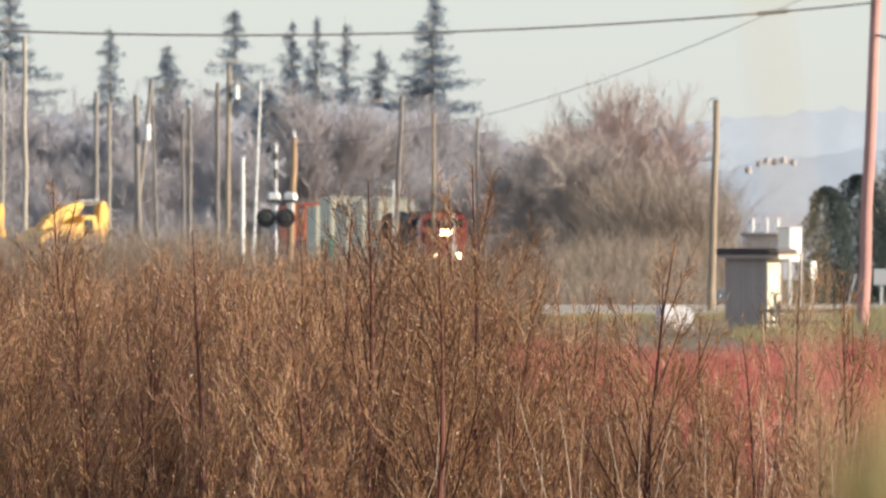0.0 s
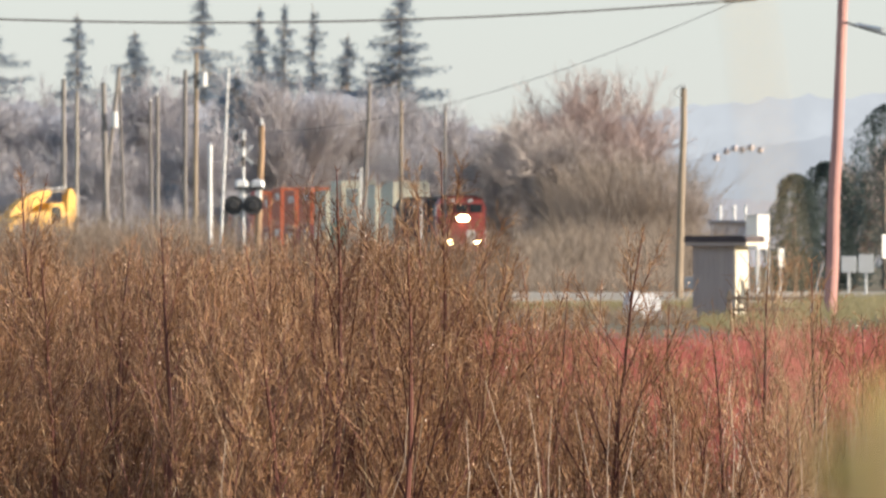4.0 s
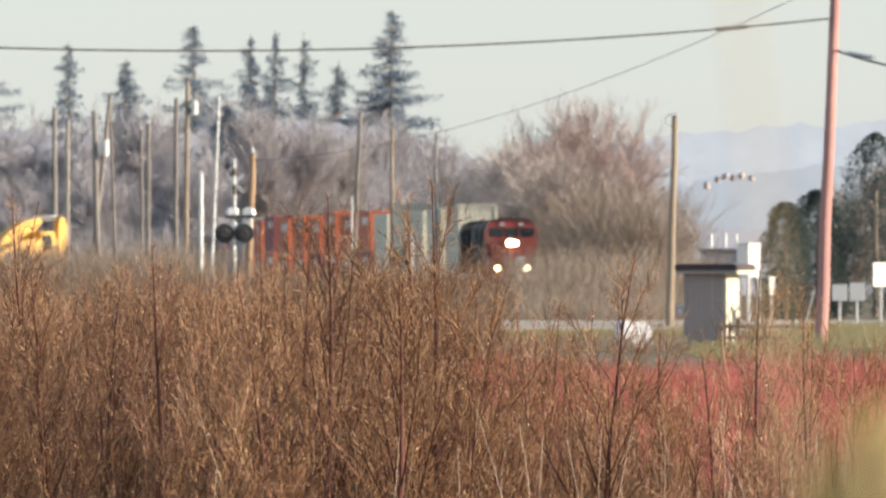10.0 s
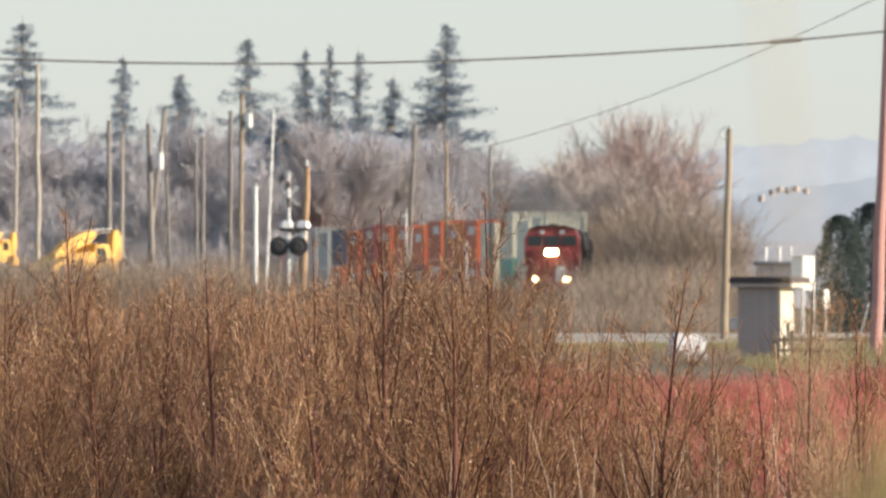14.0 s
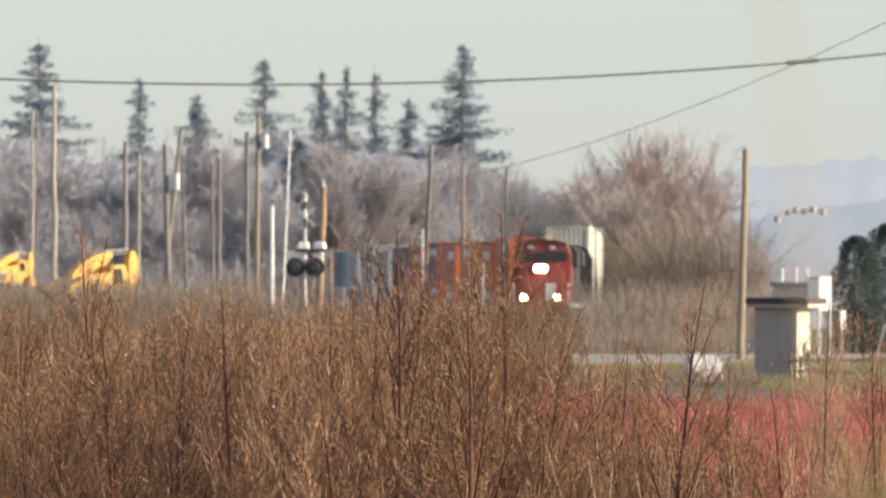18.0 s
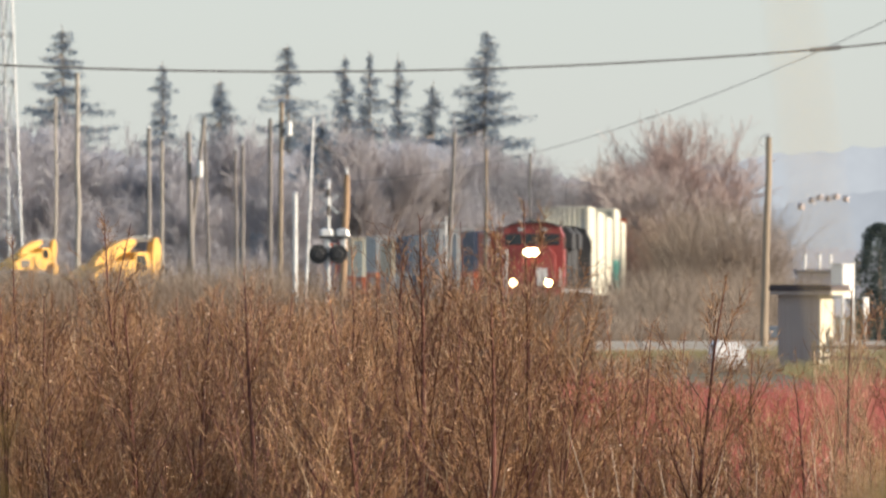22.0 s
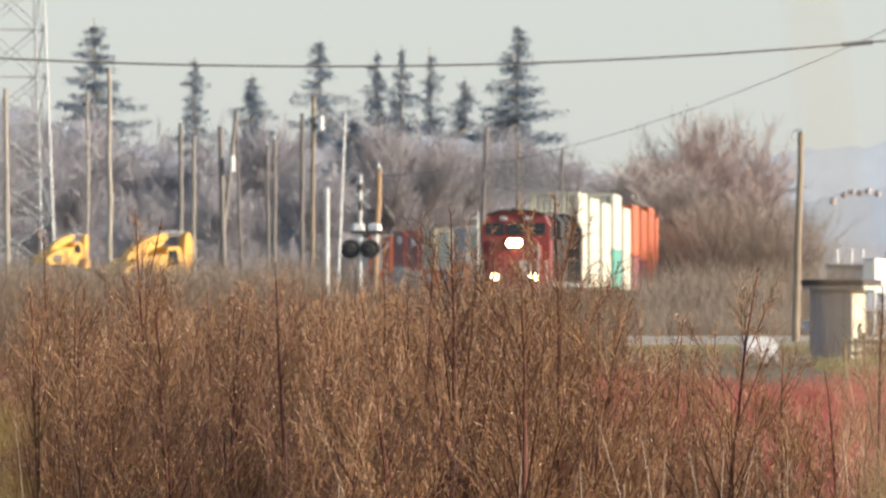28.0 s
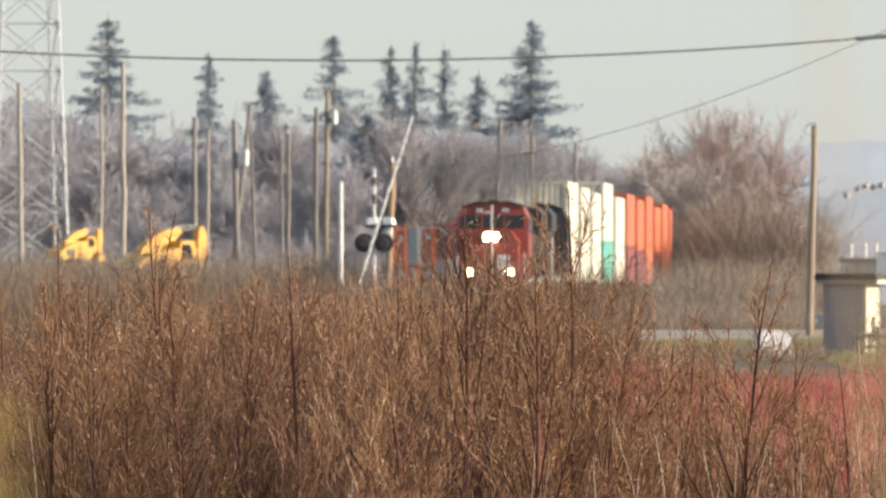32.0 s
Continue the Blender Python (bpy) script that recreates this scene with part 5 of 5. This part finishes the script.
        if main:
            LEADERS.append(Vector(line[-1]))
        part("stem", sweep(line, [r * (1.02 - 0.93 * k / n) for k in range(n + 1)], 6), M["stem"], root)
        # the leader's slender budded tip
        for k in range(int((46 if main else 26) * fine)):
            g = 1 - tall * rng.uniform(0, 1) ** 1.2
            i = min(n - 1, int(g * n))
            a = line[i] + (line[i + 1] - line[i]) * (g * n - i)
            w2 = rng.uniform(0, 2 * math.pi)
            sprig(a, np.array([math.cos(w2), math.sin(w2), 1.1]), 0.022 + 0.14 * (1 - g), 0.0012)
            if g > 0.88:
                for _ in range(3):
                    bud.append(a + rng.normal(0, 0.010, 3))
    part("branch_mass", sticks(limb), M["stem"], root, "dark red brown side branches", "stuff")
    part("twig_mass", sticks(tw), M["twig"], root, kind="stuff")
    part("pale_twig_mass", sticks(pale), M["twig_pale"], root, "pale dry twigs, some in a painted sunlit tone", "stuff")
    bud = np.array(bud)
    part("seed_head_mass", flakes(bud, np.full(len(bud), 0.0046), rng), M["bud"], root, "small dry brown seed heads, some pale as painted glints", "stuff")
    return root


BROAD = "broad bare brown shrub with upswept limbs and fine twigs"
SLIM = "slender upright bare shrub with a long budded tip"
SHRUBS = [shrub(400, 2.3, 4, BROAD, 0.60, 25, 0.34), shrub(401, 2.3, 5, BROAD, 0.52, 22, 0.28), shrub(402, 2.3, 4, BROAD, 0.72, 27, 0.34),
          shrub(403, 2.3, 3, SLIM, 0.36, 17, 0.50), shrub(404, 2.3, 3, SLIM, 0.42, 18, 0.44),
          shrub(405, 2.3, 6, "dense tangled bare brown shrub among others", 0.60, 21, 0.14, 0.8), shrub(406, 2.3, 6, "dense tangled bare brown shrub among others", 0.48, 22, 0.16, 0.8)]
used = [False] * len(SHRUBS)


def plant(kind, x, y, top):
    """Stands a shrub so that the tip of its leader is over (x, y) at that height."""
    size = top / LEADERS[kind].z
    m = Matrix.Rotation(radians(57.0 * kind + x * 91 + y * 13), 4, "Z") @ Matrix.Scale(size, 4)
    tip = m @ LEADERS[kind]
    put(SHRUBS[kind], not used[kind], pose(x - tip.x, y - tip.y, 0) @ m)
    used[kind] = True


# the ones that stand out along the near edge: kind, place and height of the tip
TIPS = [(3, -2.01, 60, 2.30), (3, -1.62, 60, 2.38), (4, -1.53, 61, 2.36), (2, -1.41, 55, 2.04), (0, -1.27, 58, 2.03), (1, -1.09, 57, 2.07), (0, -0.94, 55, 2.15), (4, -0.91, 58, 2.12), (1, -0.82, 60, 2.04), (2, -0.60, 54, 2.04), (3, -0.55, 58, 2.25), (1, -0.33, 57, 2.22), (0, -0.26, 56, 2.35), (4, -0.10, 57, 2.34), (2, 0.15, 55, 2.41), (1, 0.06, 58, 2.29), (0, 0.02, 54, 2.10), (3, 0.33, 56, 2.00), (4, 0.47, 56, 1.98), (3, 0.67, 57, 1.92), (2, 0.94, 55, 2.11), (1, 1.20, 55, 1.73), (0, 1.48, 57, 2.06), (0, -1.75, 56, 2.04), (1, -1.89, 55, 2.04), (1, -0.46, 60, 2.12), (5, -0.15, 60, 2.12), (3, 0.82, 58, 1.90), (3, 1.08, 57, 1.81), (1, 1.68, 58, 1.98)]
for kind, x, y, top in TIPS:
    plant(kind, x, y, top)
rng = np.random.default_rng(17)
# close ranks behind and between, thinner towards the right
for y, n, lo, hi in ((60, 6, 1.8, 2.02), (66, 11, 1.88, 2.08), (72, 16, 1.92, 2.1), (80, 18, 1.95, 2.1), (90, 20, 1.95, 2.1)):
    for k in range(n):
        a = -0.0405 + 0.078 * (k + rng.uniform(0, 1)) / n
        if rng.random() < min(1.0, max(0.0, (a - 0.001) / 0.011)) * (0.72 if y < 69 else 0.95):
            continue
        cut = 0.26 * min(1.0, max(0.0, (a - 0.001) / 0.006))
        plant(int(rng.choice([5, 6, 5, 6, 0, 1])), a * y, y + rng.uniform(-3, 3), rng.uniform(lo, hi) - cut)

# ---- blurred plants close to the lens ----
def reed(x, y, z1, r, label, leafy, lean=0.0):
    g = land(x, y)
    root = thing("reed", pose(x, y, g), label, "reed", "reeds close by")
    h = z1 - g
    segs = []
    for k in range(6):
        a, b = k / 6, (k + 1) / 6
        segs.append((0.012 * math.sin(a * 3) - lean * a, 0, h * a, 0.012 * math.sin(b * 3) - lean * b, 0, h * b, r * (1.1 - 0.5 * a), r * (1.1 - 0.5 * b)))
    part("stalk", sticks(segs, 8), M["reed"], root)
    rng = np.random.default_rng(7)
    for k in range(leafy):
        z = h - 0.01 - rng.uniform(0.0, 0.055)
        w = rng.uniform(-0.5, 0.5)
        bm = bmesh.new()
        n, rows = 5, []
        for j in range(n + 1):
            f = j / n
            c = Vector((math.sin(w * 2) * 0.030 * f - lean * z / h, 0.012 * f, z + 0.035 * f - 0.03 * f * f))
            wd = 0.0075 * math.sin(math.pi * min(0.97, 0.15 + f * 0.85))
            rows.append([bm.verts.new(c + Vector((-wd, 0, 0))), bm.verts.new(c + Vector((0, 0.002, 0.001))), bm.verts.new(c + Vector((wd, 0, 0)))])
        for a, b in zip(rows, rows[1:]):
            bm.faces.new((a[0], a[1], b[1], b[0]))
            bm.faces.new((a[1], a[2], b[2], b[1]))
        part("leaf", bm, M["reed_leaf"], root)
    return root


reed(0.285, 3.6, 2.20, 0.0013, "thin dry yellow reed leaning close by", 2, 0.22)
for u_x, tall, leaves in ((0.11, 1.968, 8), (0.112, 1.96, 9), (0.12, 1.968, 10), (0.13, 1.968, 9)):
    reed(u_x, 3.5, tall, 0.0022, "yellow green leafy reed standing close by", leaves)
reed(-0.139, 3.6, 1.985, 0.002, "yellow green leafy reed standing close by", 3)


# ---- what moves ----
def motions():
    """The train rolls along its line with its smoke; the gate's arm comes down at the end."""
    seconds = [0, 2, 4, 6, 8, 9.5, 11, 12.5, 14, 16, 18, 20, 22, 24, 26, 28, 30, 32]
    for ob, behind, length, lift in MOVERS:
        shift = Matrix()
        if lift > 0:
            shift = pose(0, 2.05, lift)
        elif lift < 0:
            shift = pose(0, length, 0, 0, 0, 180)
        walk(ob, [(t, riding(t, behind, length) @ shift) for t in seconds])
    for puff, (x, y, z) in SMOKE:
        walk(puff, [(t, riding(t, 0.0, 22.4) @ pose(x, y, z)) for t in seconds])
    walk(GATE_ARM, [(t, pose(0, 0, 1.1, 0, a, 0)) for t, a in ((0, 2.5), (15, 2.5), (30.3, 2.5), (30.6, 3.4), (31, 6.8), (31.5, 12.4), (32, 17.8))])


motions()
